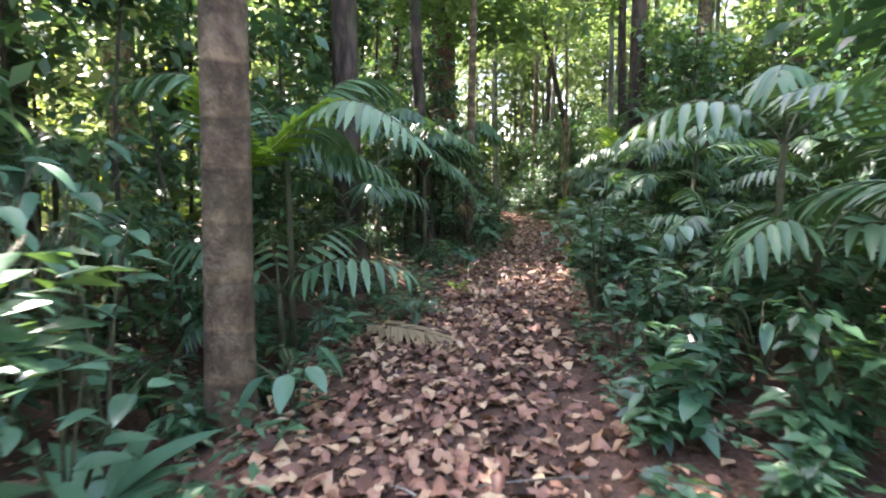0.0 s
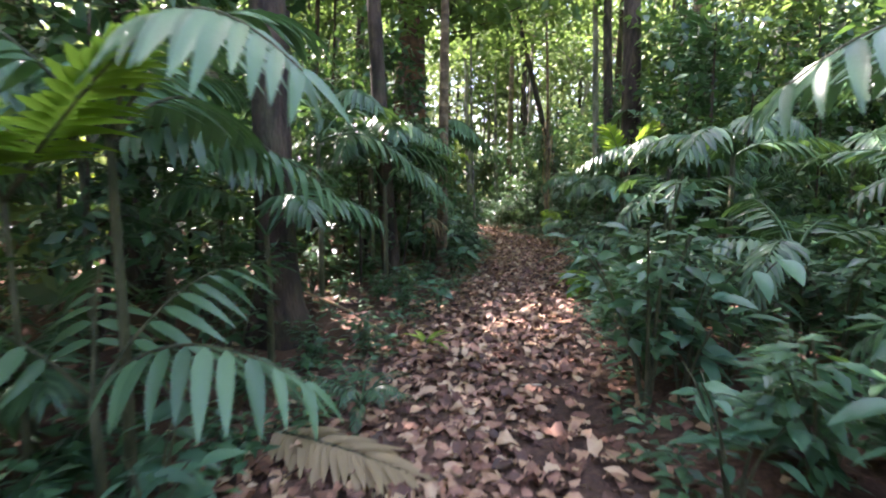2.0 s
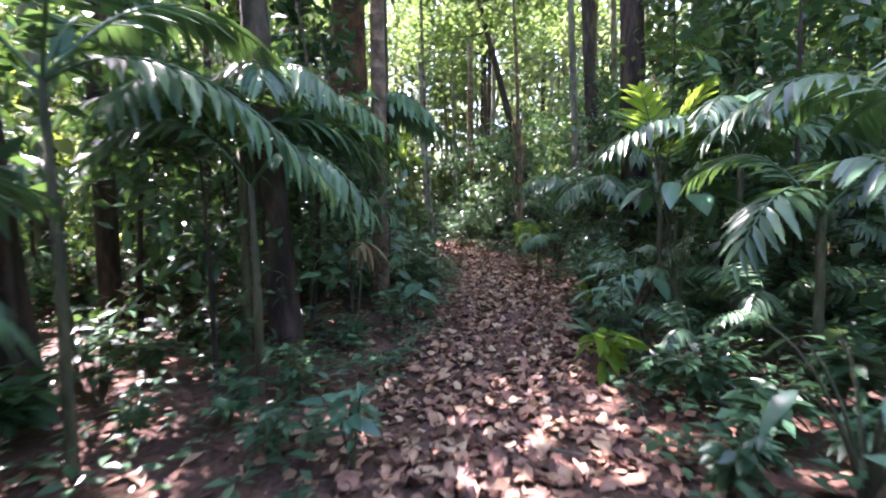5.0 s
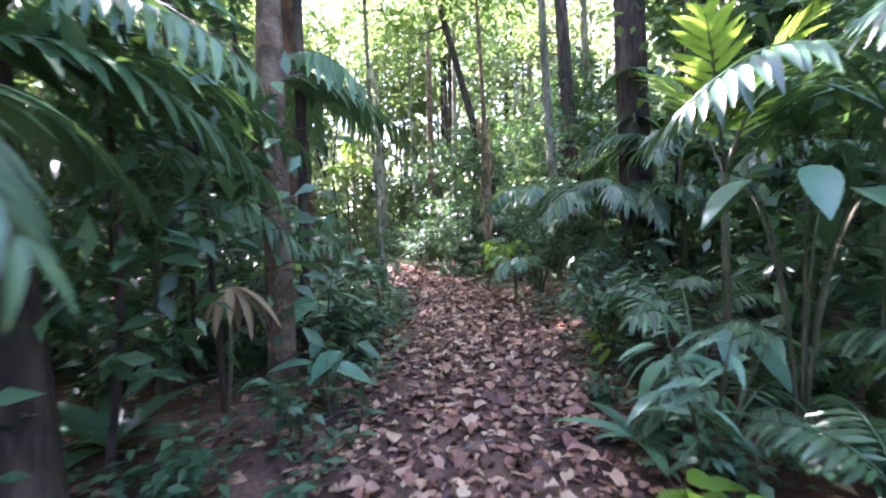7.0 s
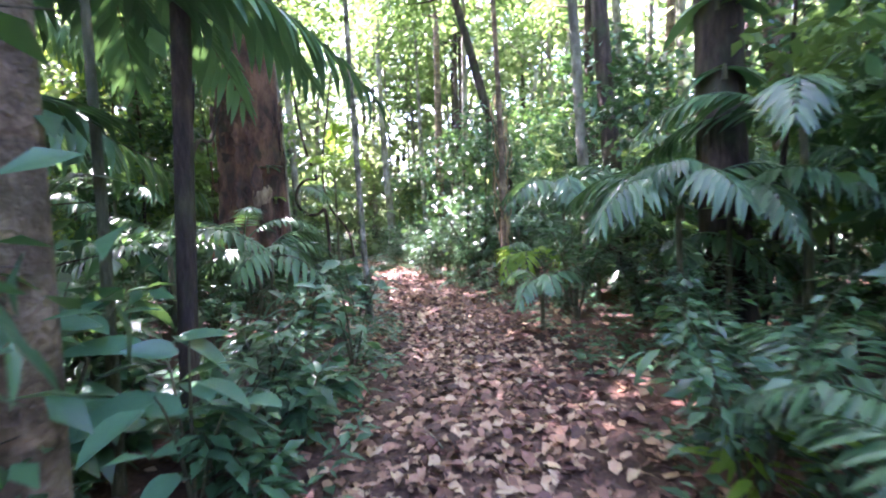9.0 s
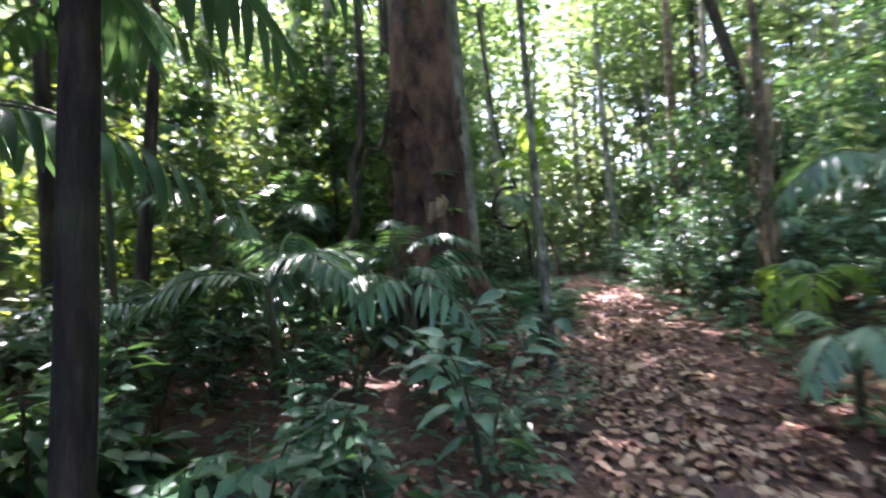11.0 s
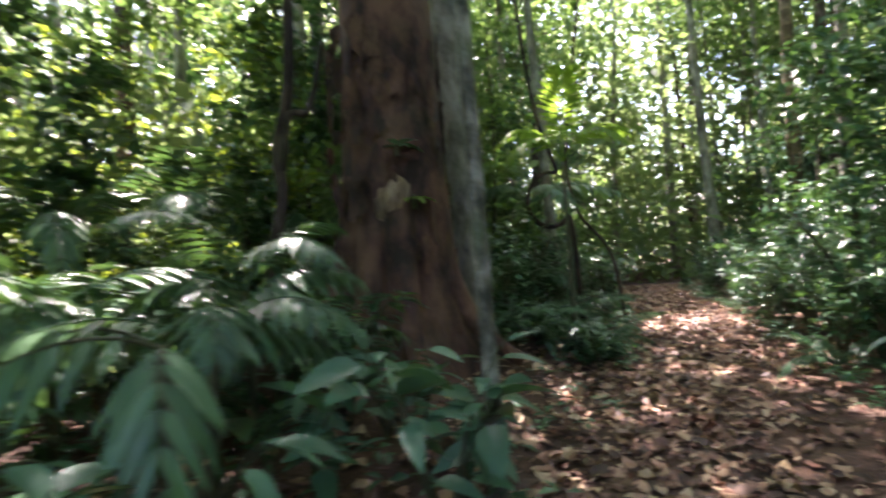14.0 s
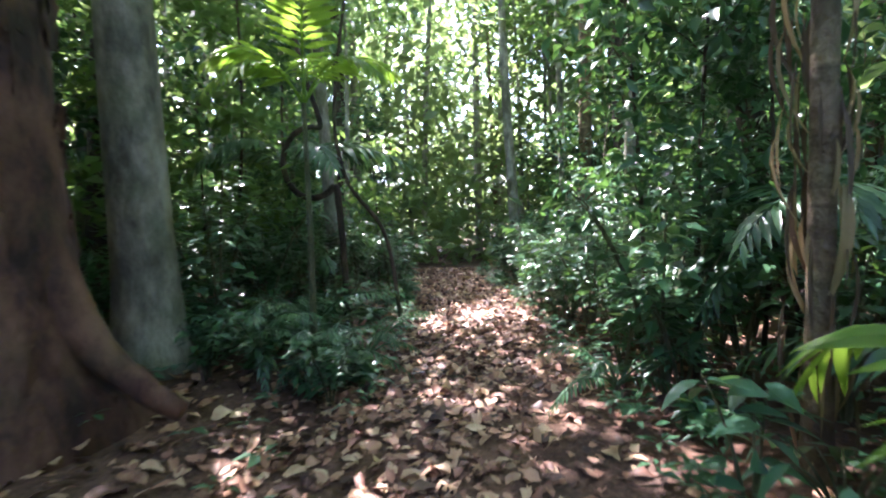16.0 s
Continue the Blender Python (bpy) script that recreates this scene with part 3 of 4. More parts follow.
hero_palm(2.7, 4.1, 1.75, [(1.3, 3.78, 1.88), (2.2, 5.2, 2.1), (3.4, 3.4, 1.8), (3.6, 4.8, 2.2), (2.1, 3.3, 2.2)], "palm with broad drooping blue-green leaflets", 15, 0.44, 0.65, 0.6, seed=6)
hero_palm(2.45, 3.3, 0.95, [(1.75, 3.0, 1.1), (2.6, 2.5, 1.1), (3.1, 3.6, 1.2), (2.2, 4.0, 1.1)], "low palm with arching glossy fronds", 12, 0.38, 0.6, 0.45, seed=7)
hero_palm(3.5, 8.7, 1.3, [(2.6, 8.35, 1.15), (3.0, 7.7, 1.5), (4.3, 8.2, 1.6), (3.1, 9.5, 1.7), (4.2, 9.4, 1.6)], "palm with arching yellow-green fronds in broken sun", 20, 0.36, 0.3, 0.6, seed=8, whole=True)
hero_palm(3.95, 11.4, 1.7, [(3.4, 10.9, 2.75), (4.2, 10.9, 2.8), (3.8, 12.0, 2.7), (4.6, 11.6, 2.6)], "young palm with upright lime-green fronds", 18, 0.36, 0.0, 0.3, LIME, seed=9)
hero_palm(4.9, 14.9, 1.55, [(3.75, 14.3, 1.6), (4.6, 13.7, 1.7), (5.8, 14.2, 1.8), (4.2, 15.8, 1.8), (5.6, 15.8, 2.0)], GREEN, 22, 0.45, 0.65, 0.6, seed=10, whole=True)
hero_palm(4.9, 17.6, 1.8, [(3.9, 17.1, 1.85), (4.6, 16.6, 1.9), (5.8, 17.2, 2.0), (4.3, 18.6, 2.0), (5.7, 18.4, 2.1)], GREEN, 22, 0.42, 0.65, 0.6, seed=11, whole=True)
hero_palm(4.25, 16.9, 0.6, [(3.7, 16.2, 0.65), (4.1, 16.1, 0.8), (4.8, 16.7, 0.8), (4.0, 17.6, 0.8)], "low palm with drooping fronds at the trail edge", 16, 0.30, 0.6, 0.4, seed=12)
hero_palm(0.5, 13.4, 2.7, [(2.0, 13.75, 2.4), (1.4, 12.7, 2.75), (-0.6, 12.9, 2.6), (0.2, 14.8, 2.8), (-0.5, 14.2, 2.9), (1.55, 14.5, 2.75), (0.95, 15.0, 2.7)], "tall palm with dark backlit fronds over the trail", 24, 0.48, 0.6, 0.7, seed=13)
hero_palm(-0.65, 14.2, 2.15, [(0.58, 14.98, 1.95), (0.4, 13.8, 2.2), (-1.2, 14.2, 2.3), (-0.7, 15.6, 2.4)], "palm with broad pale drooping leaflets", 17, 0.5, 0.95, 0.4, seed=14)
hero_palm(-1.6, 16.1, 3.3, [(-0.5, 15.7, 3.3), (-0.9, 17.2, 3.4), (-2.7, 15.8, 3.4), (-1.7, 15.0, 3.5), (-2.3, 17.1, 3.5)], "tall palm with dark arching fronds", 24, 0.42, 0.5, 0.5, seed=23, whole=True)
hero_palm(0.75, 17.3, 1.0, [(1.5, 16.75, 0.95), (0.5, 16.5, 1.15), (1.2, 17.9, 1.2), (-0.1, 17.0, 1.2)], "low palm with striped pale green leaflets", 10, 0.42, 0.75, 0.3, seed=15)
hero_palm(-2.0, 19.6, 1.6, [(-1.6, 19.3, 2.9), (-1.1, 18.8, 2.2), (-2.9, 18.8, 2.4), (-2.4, 20.6, 2.6)], GREEN, 22, 0.42, 0.3, 0.5, seed=16, whole=True)
hero_palm(1.45, 22.9, 2.6, [(1.6, 22.6, 4.0), (0.7, 22.5, 3.2), (2.3, 22.6, 3.0), (1.2, 23.9, 3.5), (2.2, 23.6, 3.3), (0.9, 22.2, 2.9)], "slender young palm with a bright green crown", 24, 0.40, 0.35, 0.6, LIME, seed=17, whole=True)
hero_palm(5.05, 19.85, 0.45, [(4.45, 19.35, 0.65), (4.8, 19.0, 0.75), (5.5, 19.3, 0.9), (4.75, 20.5, 0.9)], "low palm with arching ribbed yellow-green leaflets", 14, 0.42, 0.4, 0.75, LIME, seed=18)
hero_palm(5.6, 21.8, 1.3, [(4.8, 21.3, 1.45), (5.2, 20.9, 1.6), (6.3, 21.4, 1.6), (5.2, 22.7, 1.7)], GREEN, 20, 0.36, 0.4, 0.5, seed=19, whole=True)

# ---- shrubs and plants with clearly seen leaves ----
TEAL = "broadleaf shrub with smooth blue-green oval leaves"
hero_shrub(1.45, 2.85, 0.55, 4, 8, 0.24, TEAL, 1)
hero_shrub(1.9, 3.6, 0.7, 4, 8, 0.24, TEAL, 21)
hero_shrub(1.55, 4.3, 0.7, 5, 9, 0.17, TEAL, 2)
hero_shrub(2.0, 5.6, 0.95, 5, 10, 0.24, TEAL, 3)
hero_shrub(2.25, 6.9, 1.0, 5, 9, 0.26, TEAL, 4)
hero_shrub(-1.05, 4.3, 0.75, 4, 9, 0.18, TEAL, 5)
hero_shrub(-1.75, 2.2, 1.1, 4, 9, 0.2, TEAL, 6)
hero_shrub(-2.1, 3.0, 2.0, 5, 14, 0.2, TEAL, 7)
hero_shrub(0.4, 8.6, 0.5, 4, 8, 0.15, "small green shrub in broken sun at the trail edge", 8)
hero_shrub(2.9, 10.3, 0.95, 4, 9, 0.24, TEAL, 10, meshes=LONG_ME)
hero_shrub(1.0, 12.1, 0.6, 3, 7, 0.34, "plant with large drooping dark green leaves", 11)
hero_shrub(3.7, 12.6, 0.6, 4, 9, 0.26, "bright green shrub with long pointed leaves", 12, LIME, meshes=LONG_ME)
hero_shrub(1.75, 15.6, 0.95, 4, 9, 0.23, TEAL, 13)
hero_shrub(1.8, 18.0, 1.1, 4, 9, 0.27, TEAL, 14)
hero_shrub(1.3, 18.6, 0.8, 5, 9, 0.2, TEAL, 15)
hero_shrub(4.45, 20.4, 0.75, 3, 8, 0.22, TEAL, 16)
hero_shrub(1.0, 18.0, 0.6, 4, 9, 0.24, TEAL, 17)
hero_shrub(1.75, 18.3, 0.7, 4, 8, 0.24, TEAL, 41)
hero_shrub(1.25, 16.3, 0.85, 4, 9, 0.25, TEAL, 42)
hero_shrub(0.5, 18.9, 0.7, 4, 8, 0.22, TEAL, 43)
# the sun on these low leaves is put into their lime colour
hero_shrub(2.55, 9.85, 0.45, 3, 8, 0.26, "low shrub with sunlit lime-green leaves", 18, LIME)
rosette(-1.75, 2.45, 9, 0.55, "plant with long glossy strap leaves beside a trunk", 1, width=1.3)
rosette(-0.3, 11.55, 10, 0.55, "plant with long light green leaves", 2, width=1.3)
withered_z = on_land(0.4, 11.75)
withered = rosette(0.4, 11.75, 14, 0.38, "withered plant with drooping straw-brown leaves", 20, DRY, lift=-0.6, z=withered_z + 0.95, width=0.8)
part("stem", tube([(-0.1, 0.1, -1.0), (-0.03, 0.02, -0.5), (0, 0, 0.06)], [0.016, 0.013, 0.01], 6), STEM, withered)
rosette(0.2, 7.2, 7, 0.3, "small plant with narrow light green leaves", 3, material=LIME)
rosette(2.95, 11.0, 9, 0.6, "plant with long dark strap leaves", 4)

# ---- fillers: palms, shrubs, saplings scattered off the trail ----
def clear_of_walk(x, y):
    fine = np.stack([np.interp(np.linspace(0, 16, 200), [r[0] for r in PATH], [r[k] for r in PATH]) for k in (1, 2)], -1)
    return float(np.min(np.hypot(fine[:, 0] - x, fine[:, 1] - y)))


def open_view(x, y):
    """Low growth only: the ground before the huge tree, and the sides of the trail near single trees."""
    return (-2.6 < x < 2.4 and 14.0 < y < 22.0) or (-7 < x < -1.5 and 14.5 < y < 19.5) or math.hypot(x + 0.3, y - 22.5) < 1.5


def near_huge_tree(x, y):
    return 0.2 < x < 2.4 and 15.3 < y < 21.8


def scatter(n, lo, hi, y0, y1, seed, gap=0.5, side=0, tall=False):
    """Places beside the trail: between lo and hi metres from its middle, no two nearer than gap."""
    rr = np.random.default_rng(800 + seed)
    got = []
    for _ in range(n * 30):
        if len(got) >= n:
            break
        y = rr.uniform(y0, y1)
        sg = side or rr.choice((-1, 1))
        x = float(trail_x(y)) + sg * (lo + (hi - lo) * rr.uniform(0, 1) ** 1.3)
        if all((x - a) ** 2 + (y - b) ** 2 > gap * gap for a, b in got) and clear_of_walk(x, y) > lo * 0.9 and not (tall and open_view(x, y)) and not near_huge_tree(x, y):
            got.append((x, y))
    return got


def strew(makers, spots, seed, lo=0.8, hi=1.25):
    rr = np.random.default_rng(900 + seed)
    made = {}
    for i, (x, y) in enumerate(spots):
        k = i % len(makers)
        s = rr.uniform(lo, hi)
        m = pose(x, y, on_land(x, y), 0, 0, rr.uniform(0, 360)) @ Matrix.Diagonal((s, s, s, 1))
        if k not in made:
            made[k] = makers[k]()
            made[k].matrix_basis = m
        else:
            c = copy_thing(made[k], Matrix.Identity(4))
            c.matrix_basis = m


palm_kinds = [lambda: fill_palm(1, 7, 1.0, 0.36, 1.2, GREEN), lambda: fill_palm(2, 6, 0.5, 0.32, 0.9, "low " + GREEN),
              lambda: fill_palm(3, 8, 1.9, 0.42, 1.5, "tall " + GREEN), lambda: fill_palm(4, 6, 1.4, 0.38, 1.3, GREEN)]
strew(palm_kinds, [(x, y) for x, y in scatter(100, 2.3, 8, -1, 32, 1, 0.85, tall=True) if x > 0 or y > 4.2], 1, 0.8, 1.2)
shrub_kinds = [lambda: fill_shrub(1, 0.5, 5, 26, 0.15, "low leafy green shrub on the forest floor", shapes=SMALL, name="low_shrub"), lambda: fill_shrub(2, 1.0, 5, 40, 0.17, "leafy dark green shrub", shapes=SMALL),
               lambda: fill_shrub(3, 1.6, 6, 60, 0.16, "tall leafy dark green shrub", shapes=SMALL), lambda: fill_shrub(4, 0.4, 6, 16, 0.2, "low shrub with broad green leaves", name="low_shrub"),
               lambda: fill_shrub(5, 0.7, 5, 30, 0.13, "small-leaved green shrub on the forest floor", shapes=SMALL, name="small_leaved_shrub")]
strew(shrub_kinds, [(x, y) for x, y in scatter(150, 1.15, 3.6, -1, 34, 2, 0.36) if not (-2.2 < x - trail_x(y) < 0 and (8 < y < 12.6 or 4.5 < y < 7)) and not (0 < x - trail_x(y) < 2.3 and 10 < y < 12.6)], 2, 0.7, 1.15)
strew([shrub_kinds[0], shrub_kinds[3], shrub_kinds[4]], scatter(85, 1.2, 7, 12.5, 23, 8, 0.42, side=-1), 8, 0.8, 1.3)
strew([shrub_kinds[0], shrub_kinds[3], shrub_kinds[1]], [(x, y) for x, y in scatter(60, 1.15, 4.2, 1.5, 13, 9, 0.4, side=1) if y < 9.6 or x - trail_x(y) > 2.2], 9, 0.8, 1.2)
strew([shrub_kinds[0], shrub_kinds[4]], scatter(20, 1.3, 3.6, 3, 13, 10, 0.5, side=-1), 10, 0.6, 0.9)
strew([shrub_kinds[2], shrub_kinds[1]], scatter(45, 1.6, 3.6, 22, 36, 7, 0.5), 7)
strew([shrub_kinds[2], shrub_kinds[1]], [(4.65, 22.4), (4.75, 23.3), (4.4, 24.3), (4.3, 25.3), (4.1, 26.4), (5.3, 24.0), (5.5, 22.9), (3.9, 27.6)], 12, 1.0, 1.3)
sap_kinds = [lambda: sapling(1, 3.0, "young tree with thin stem and dark green leaves", 420), lambda: sapling(2, 4.5, "young tree with thin stem and dark green leaves", 900, 0.2, KITE),
             lambda: sapling(3, 6.0, "tall young tree with layered green leaves", 1100, 0.22, KITE), lambda: sapling(4, 2.2, "small young tree with dark green leaves", 340)]
strew(sap_kinds, scatter(62, 2.7, 6, -1, 38, 3, 0.8, tall=True), 3)
far_saps = [lambda: sapling(11, 4.0, "young tree with thin stem back in the forest", 700, 0.24, KITE), lambda: sapling(12, 6.5, "tall young tree with layered leaves back in the forest", 900, 0.26, KITE)]
strew(far_saps, scatter(110, 5.5, 13, 1, 42, 6, 0.9, tall=True), 6)

# ---- more forest trees ----
far_spots = [(x, y) for x, y in scatter(80, 3.4, 15, 2, 46, 4, 1.7, tall=True) if not (x - trail_x(y) > 0 and y < 15 and x - trail_x(y) < 9) and not (x < trail_x(y) and y < 8 and x > -7) and not (x < -4.5 and 14 < y < 34)]


def tree_kind(i):
    mat = (BARK_PALE, BARK_DARK, BARK_PALE, BARK_RING)[i]
    return tree(0, 0, (0.14, 0.2, 0.1, 0.17)[i], (15, 17, 13, 16)[i], mat, ("slender pale grey forest tree", "dark straight brown forest tree", "thin pale grey forest tree", "ringed grey-brown forest tree")[i], 30 + i, m=pose(0, 0, 0), crown_r=4.0, leaves=1300)


strew([lambda i=i: tree_kind(i) for i in range(4)], far_spots, 4)


# ---- low cover, litter, far woods ----
def stuff(name, geo, material, label, category):
    ob = part(name, geo, material)
    tagged(ob, label, category, kind="stuff")
    return ob


def seedlings():
    rr = np.random.default_rng(21)
    n = 5600
    y = rr.uniform(-2, 34, n)
    sg = rr.choice((-1, 1), n)
    d = 0.95 + 5.5 * rr.uniform(0, 1, n) ** 1.5
    keep = ~((sg < 0) & (d < 2.6) & (y > 18.6) & (y < 22) & (rr.uniform(0, 1, n) < 0.8))
    x, y = (trail_x(y) + sg * d)[keep], y[keep]
    n = len(x)
    P, D, U = [], [], []
    for i in range(n):
        h = rr.uniform(0.06, 0.32)
        k = rr.integers(3, 7)
        for j in range(k):
            a = 6.28 * j / k + rr.uniform(-0.4, 0.4)
            D.append((math.cos(a), math.sin(a), rr.uniform(-0.1, 0.5)))
            P.append((x[i] + 0.02 * D[-1][0], y[i] + 0.02 * D[-1][1], h * rr.uniform(0.7, 1.0)))
    P, D = np.array(P), np.array(D)
    P[:, 2] += land(P[:, 0], P[:, 1])
    U = np.array([0, 0, 1.0]) + rr.normal(0, 0.2, P.shape)
    stuff("seedlings", spread(SMALL, placed(P, D, U, rr.uniform(0.06, 0.16, len(P)))), LEAF, "low green seedlings covering the forest floor", "undergrowth")


seedlings()


def litter_poses(rr, x, y, lo, hi, lift):
    n = len(x)
    P = np.stack([x, y, land(x, y) + rr.uniform(0.004, lift, n)], -1)
    a = rr.uniform(0, 6.28, n)
    D = np.stack([np.cos(a), np.sin(a), rr.normal(0, 0.16, n)], -1)
    U = np.array([0, 0, 1.0]) + rr.normal(0, 0.22, P.shape)
    S = rr.uniform(lo, hi, n)
    return placed(P, D, U, np.stack([S * rr.uniform(0.8, 1.3, n), S, S * rr.uniform(0.5, 2.0, n)], -1))


def crumpled(shape, seed):
    """A dead leaf: its outline torn and its blade buckled."""
    V, F = shape
    return V + np.random.default_rng(seed).normal(0, 1, V.shape) * (0.035, 0.03, 0.05), F


DEAD = [crumpled(g, 50 + k) for k, g in enumerate((leaf_shape(4, 0.6, 0.2, -0.1, cup=1.2), leaf_shape(4, 0.55, -0.2, 0.2, cup=-1.0), leaf_shape(4, 0.7, 0.1, 0.1, curl=0.12, blunt=0.7),
                                                   leaf_shape(4, 0.78, -0.1, 0.05, curl=-0.1, blunt=0.8), leaf_shape(4, 0.48, 0.3, -0.2, curl=0.15), leaf_shape(4, 0.66, 0.05, 0.15, blunt=0.65)))]


def litter():
    rr = np.random.default_rng(31)
    n = 21000
    y = -2 + 38 * rr.uniform(0, 1, n) ** 1.1
    x = trail_x(y) + rr.normal(0, 0.75, n) - 0.35 * np.abs(rr.normal(0, 1, n)) * (y < 7) - 0.9 * np.abs(rr.normal(0, 1, n)) * ((y > 17) & (y < 22.5))
    stuff("leaf_litter", spread(DEAD, litter_poses(rr, x, y, 0.05, 0.15, 0.04)), LITTER, "brown and tan dead leaves strewn thickly over the trail", "leaf litter")
    n = 8000
    y = rr.uniform(-3, 36, n)
    x = trail_x(y) + rr.uniform(1.0, 8, n) * rr.choice((-1, 1), n)
    stuff("leaf_litter", spread([leaf_shape(2, 0.6, 0.2, 0.1), leaf_shape(2, 0.7, -0.2, 0.15)], litter_poses(rr, x, y, 0.08, 0.18, 0.05)), LITTER, "dark brown dead leaves under the forest plants", "leaf litter")
    # the leaves that lie nearest to the walk, each a piece of its own
    meshes = [quad_mesh("dead_leaf", *g) for g in DEAD]
    top = thing("fallen_leaves", "large tan and brown fallen leaves lying on the trail", "leaf litter")
    y = rr.uniform(1.5, 24, 250)
    x = trail_x(y) + rr.normal(0, 0.5, 250)
    for i, m in enumerate(litter_poses(rr, x, y, 0.10, 0.17, 0.045)):
        o = part("dead_leaf", meshes[i % len(meshes)], LITTER_OB, top)
        o.matrix_basis = Matrix(m.tolist())


litter()


def far_undergrowth():
    """Bushes too far back to be told apart."""
    rr = np.random.default_rng(43)
    n = 1500
    y = rr.uniform(-4, 46, n)
    d = rr.choice((-1, 1), n) * (3.6 + 11 * rr.uniform(0, 1, n))
    x = trail_x(y) + d
    h = rr.uniform(0.3, 1.7, n) * np.where((np.abs(d) < 6) & (d < 0), 0.6, 1.0)
    cs = np.stack([x, y, land(x, y) * np.exp(-((x - 2) / 60) ** 2) + h * 0.6], -1)
    stuff("far_undergrowth", spread(KITE, clump_leaves(rr, cs, 0.35 + h * 0.45, 42, 0.2, 0.9)), LEAF, "dark green bushes filling the forest floor", "undergrowth")


far_undergrowth()


def leaf_wall():
    """The forest closing off the distance all round; the unseen rear arc is added to block low skylight."""
    rr = np.random.default_rng(44)
    n = 4600
    a = np.where(np.arange(n) < 3700, rr.uniform(radians(-75), radians(115), n), rr.uniform(radians(115), radians(285), n))
    d = rr.uniform(28, 54, n)
    x, y = 1.5 - d * np.sin(a), 10 + d * np.cos(a)
    z = 0.5 + 19 * rr.uniform(0, 1, n) ** 1.15
    stuff("distant_foliage", spread(KITE, clump_leaves(rr, np.stack([x, y, z], -1), rr.uniform(1.2, 2.6, n), 40, 0.72, 0.9)), FAR, "hazily paled green foliage closing off the distance", "foliage")


leaf_wall()


def sunlit_undergrowth():
    """Bright bushes in the clearing, the sunlight put into their yellow-green colour."""
    rr = np.random.default_rng(45)
    n = 520
    a = rr.uniform(radians(28), radians(88), n)
    d = rr.uniform(9.5, 30, n)
    cs = np.stack([2 - d * np.sin(a), 14 + d * np.cos(a), 0.5 + 5.5 * rr.uniform(0, 1, n) ** 1.6], -1)
    stuff("sunlit_undergrowth", spread(KITE, clump_leaves(rr, cs, rr.uniform(0.5, 1.2, n), 46, 0.3, 0.9)), SUNNY, "bushes coloured bright yellow-green as in sun, in a clearing", "undergrowth")


sunlit_undergrowth()


def in_clearing(x, y):
    return math.hypot(x + 9, y - 22) < 5 or math.hypot(x + 13, y - 27.5) < 4


def far_woods():
    rr = np.random.default_rng(41)
    trunks, cs, rs = [], [], []
    for i in range(620):
        a = rr.uniform(0, 6.28)
        d = 9 + 52 * rr.uniform(0, 1) ** 0.8
        x, y = 1.5 + d * math.cos(a), 13 + 1.15 * d * math.sin(a)
        off = abs(x - trail_x(y))
        if (off < 2.5 and y < 40) or (-8 < y < 38 and off < 6.5):
            continue
        h = rr.uniform(9, 20)
        b = rr.normal(0, 0.5, 2)
        r = rr.uniform(0.06, 0.19)
        trunks.append(tube([(x, y, -0.3), (x + b[0] * 0.4, y + b[1] * 0.4, h * 0.4), (x + b[0], y + b[1], h * 0.75), (x + b[1], y + b[0], h)], [r * 1.2, r, r * 0.7, r * 0.3], 7))
        if y > -9:
            for k in range(6 if in_clearing(x, y) else 9):
                cs.append((x + rr.normal(0, 1.8), y + rr.normal(0, 1.8), h * rr.uniform(0.2, 1.0)))
                rs.append(rr.uniform(0.9, 2.0))
        for k in range(5 if y > -9 else 1):
            cs.append((x + rr.normal(0, 1.8), y + rr.normal(0, 1.8), rr.uniform(0.3, 4.0)))
            rs.append(rr.uniform(0.8, 1.6))
    stuff("far_trunks", joined(trunks), BARK_PALE, "many slender pale trunks deep in the forest", "trees")
    # paled by the haze and sun in the far leaf colour
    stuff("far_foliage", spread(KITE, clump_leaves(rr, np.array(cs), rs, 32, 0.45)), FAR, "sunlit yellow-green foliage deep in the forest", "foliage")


far_woods()


# ---- roots, lianas, dry leaves, sticks ----
def root(parent, pts, r0, r1, material):
    pts = np.asarray(pts, float)
    q = bezier(pts[0], pts[1], pts[2], 12)
    return part("root", tube(q, np.linspace(r0, r1, 12), 10, 0.06, len(parent.children)), material, parent)


for tip, r0 in (((1.15, 0.2, 0.0), 0.2), ((0.75, -0.95, -0.05), 0.2), ((0.05, -1.15, -0.05), 0.17), ((-0.9, -0.8, -0.05), 0.17), ((-1.2, 0.5, 0.0), 0.16)):
    d = np.array(tip)
    root(big, [d * 0.36 + (0, 0, 1.75), d * 0.5 + (0, 0, 0.35), d * 1.2 + (0, 0, -0.08)], r0, 0.07, BARK_RED)
# peeling plates of bark and a scar on the huge trunk
rr_b = np.random.default_rng(61)
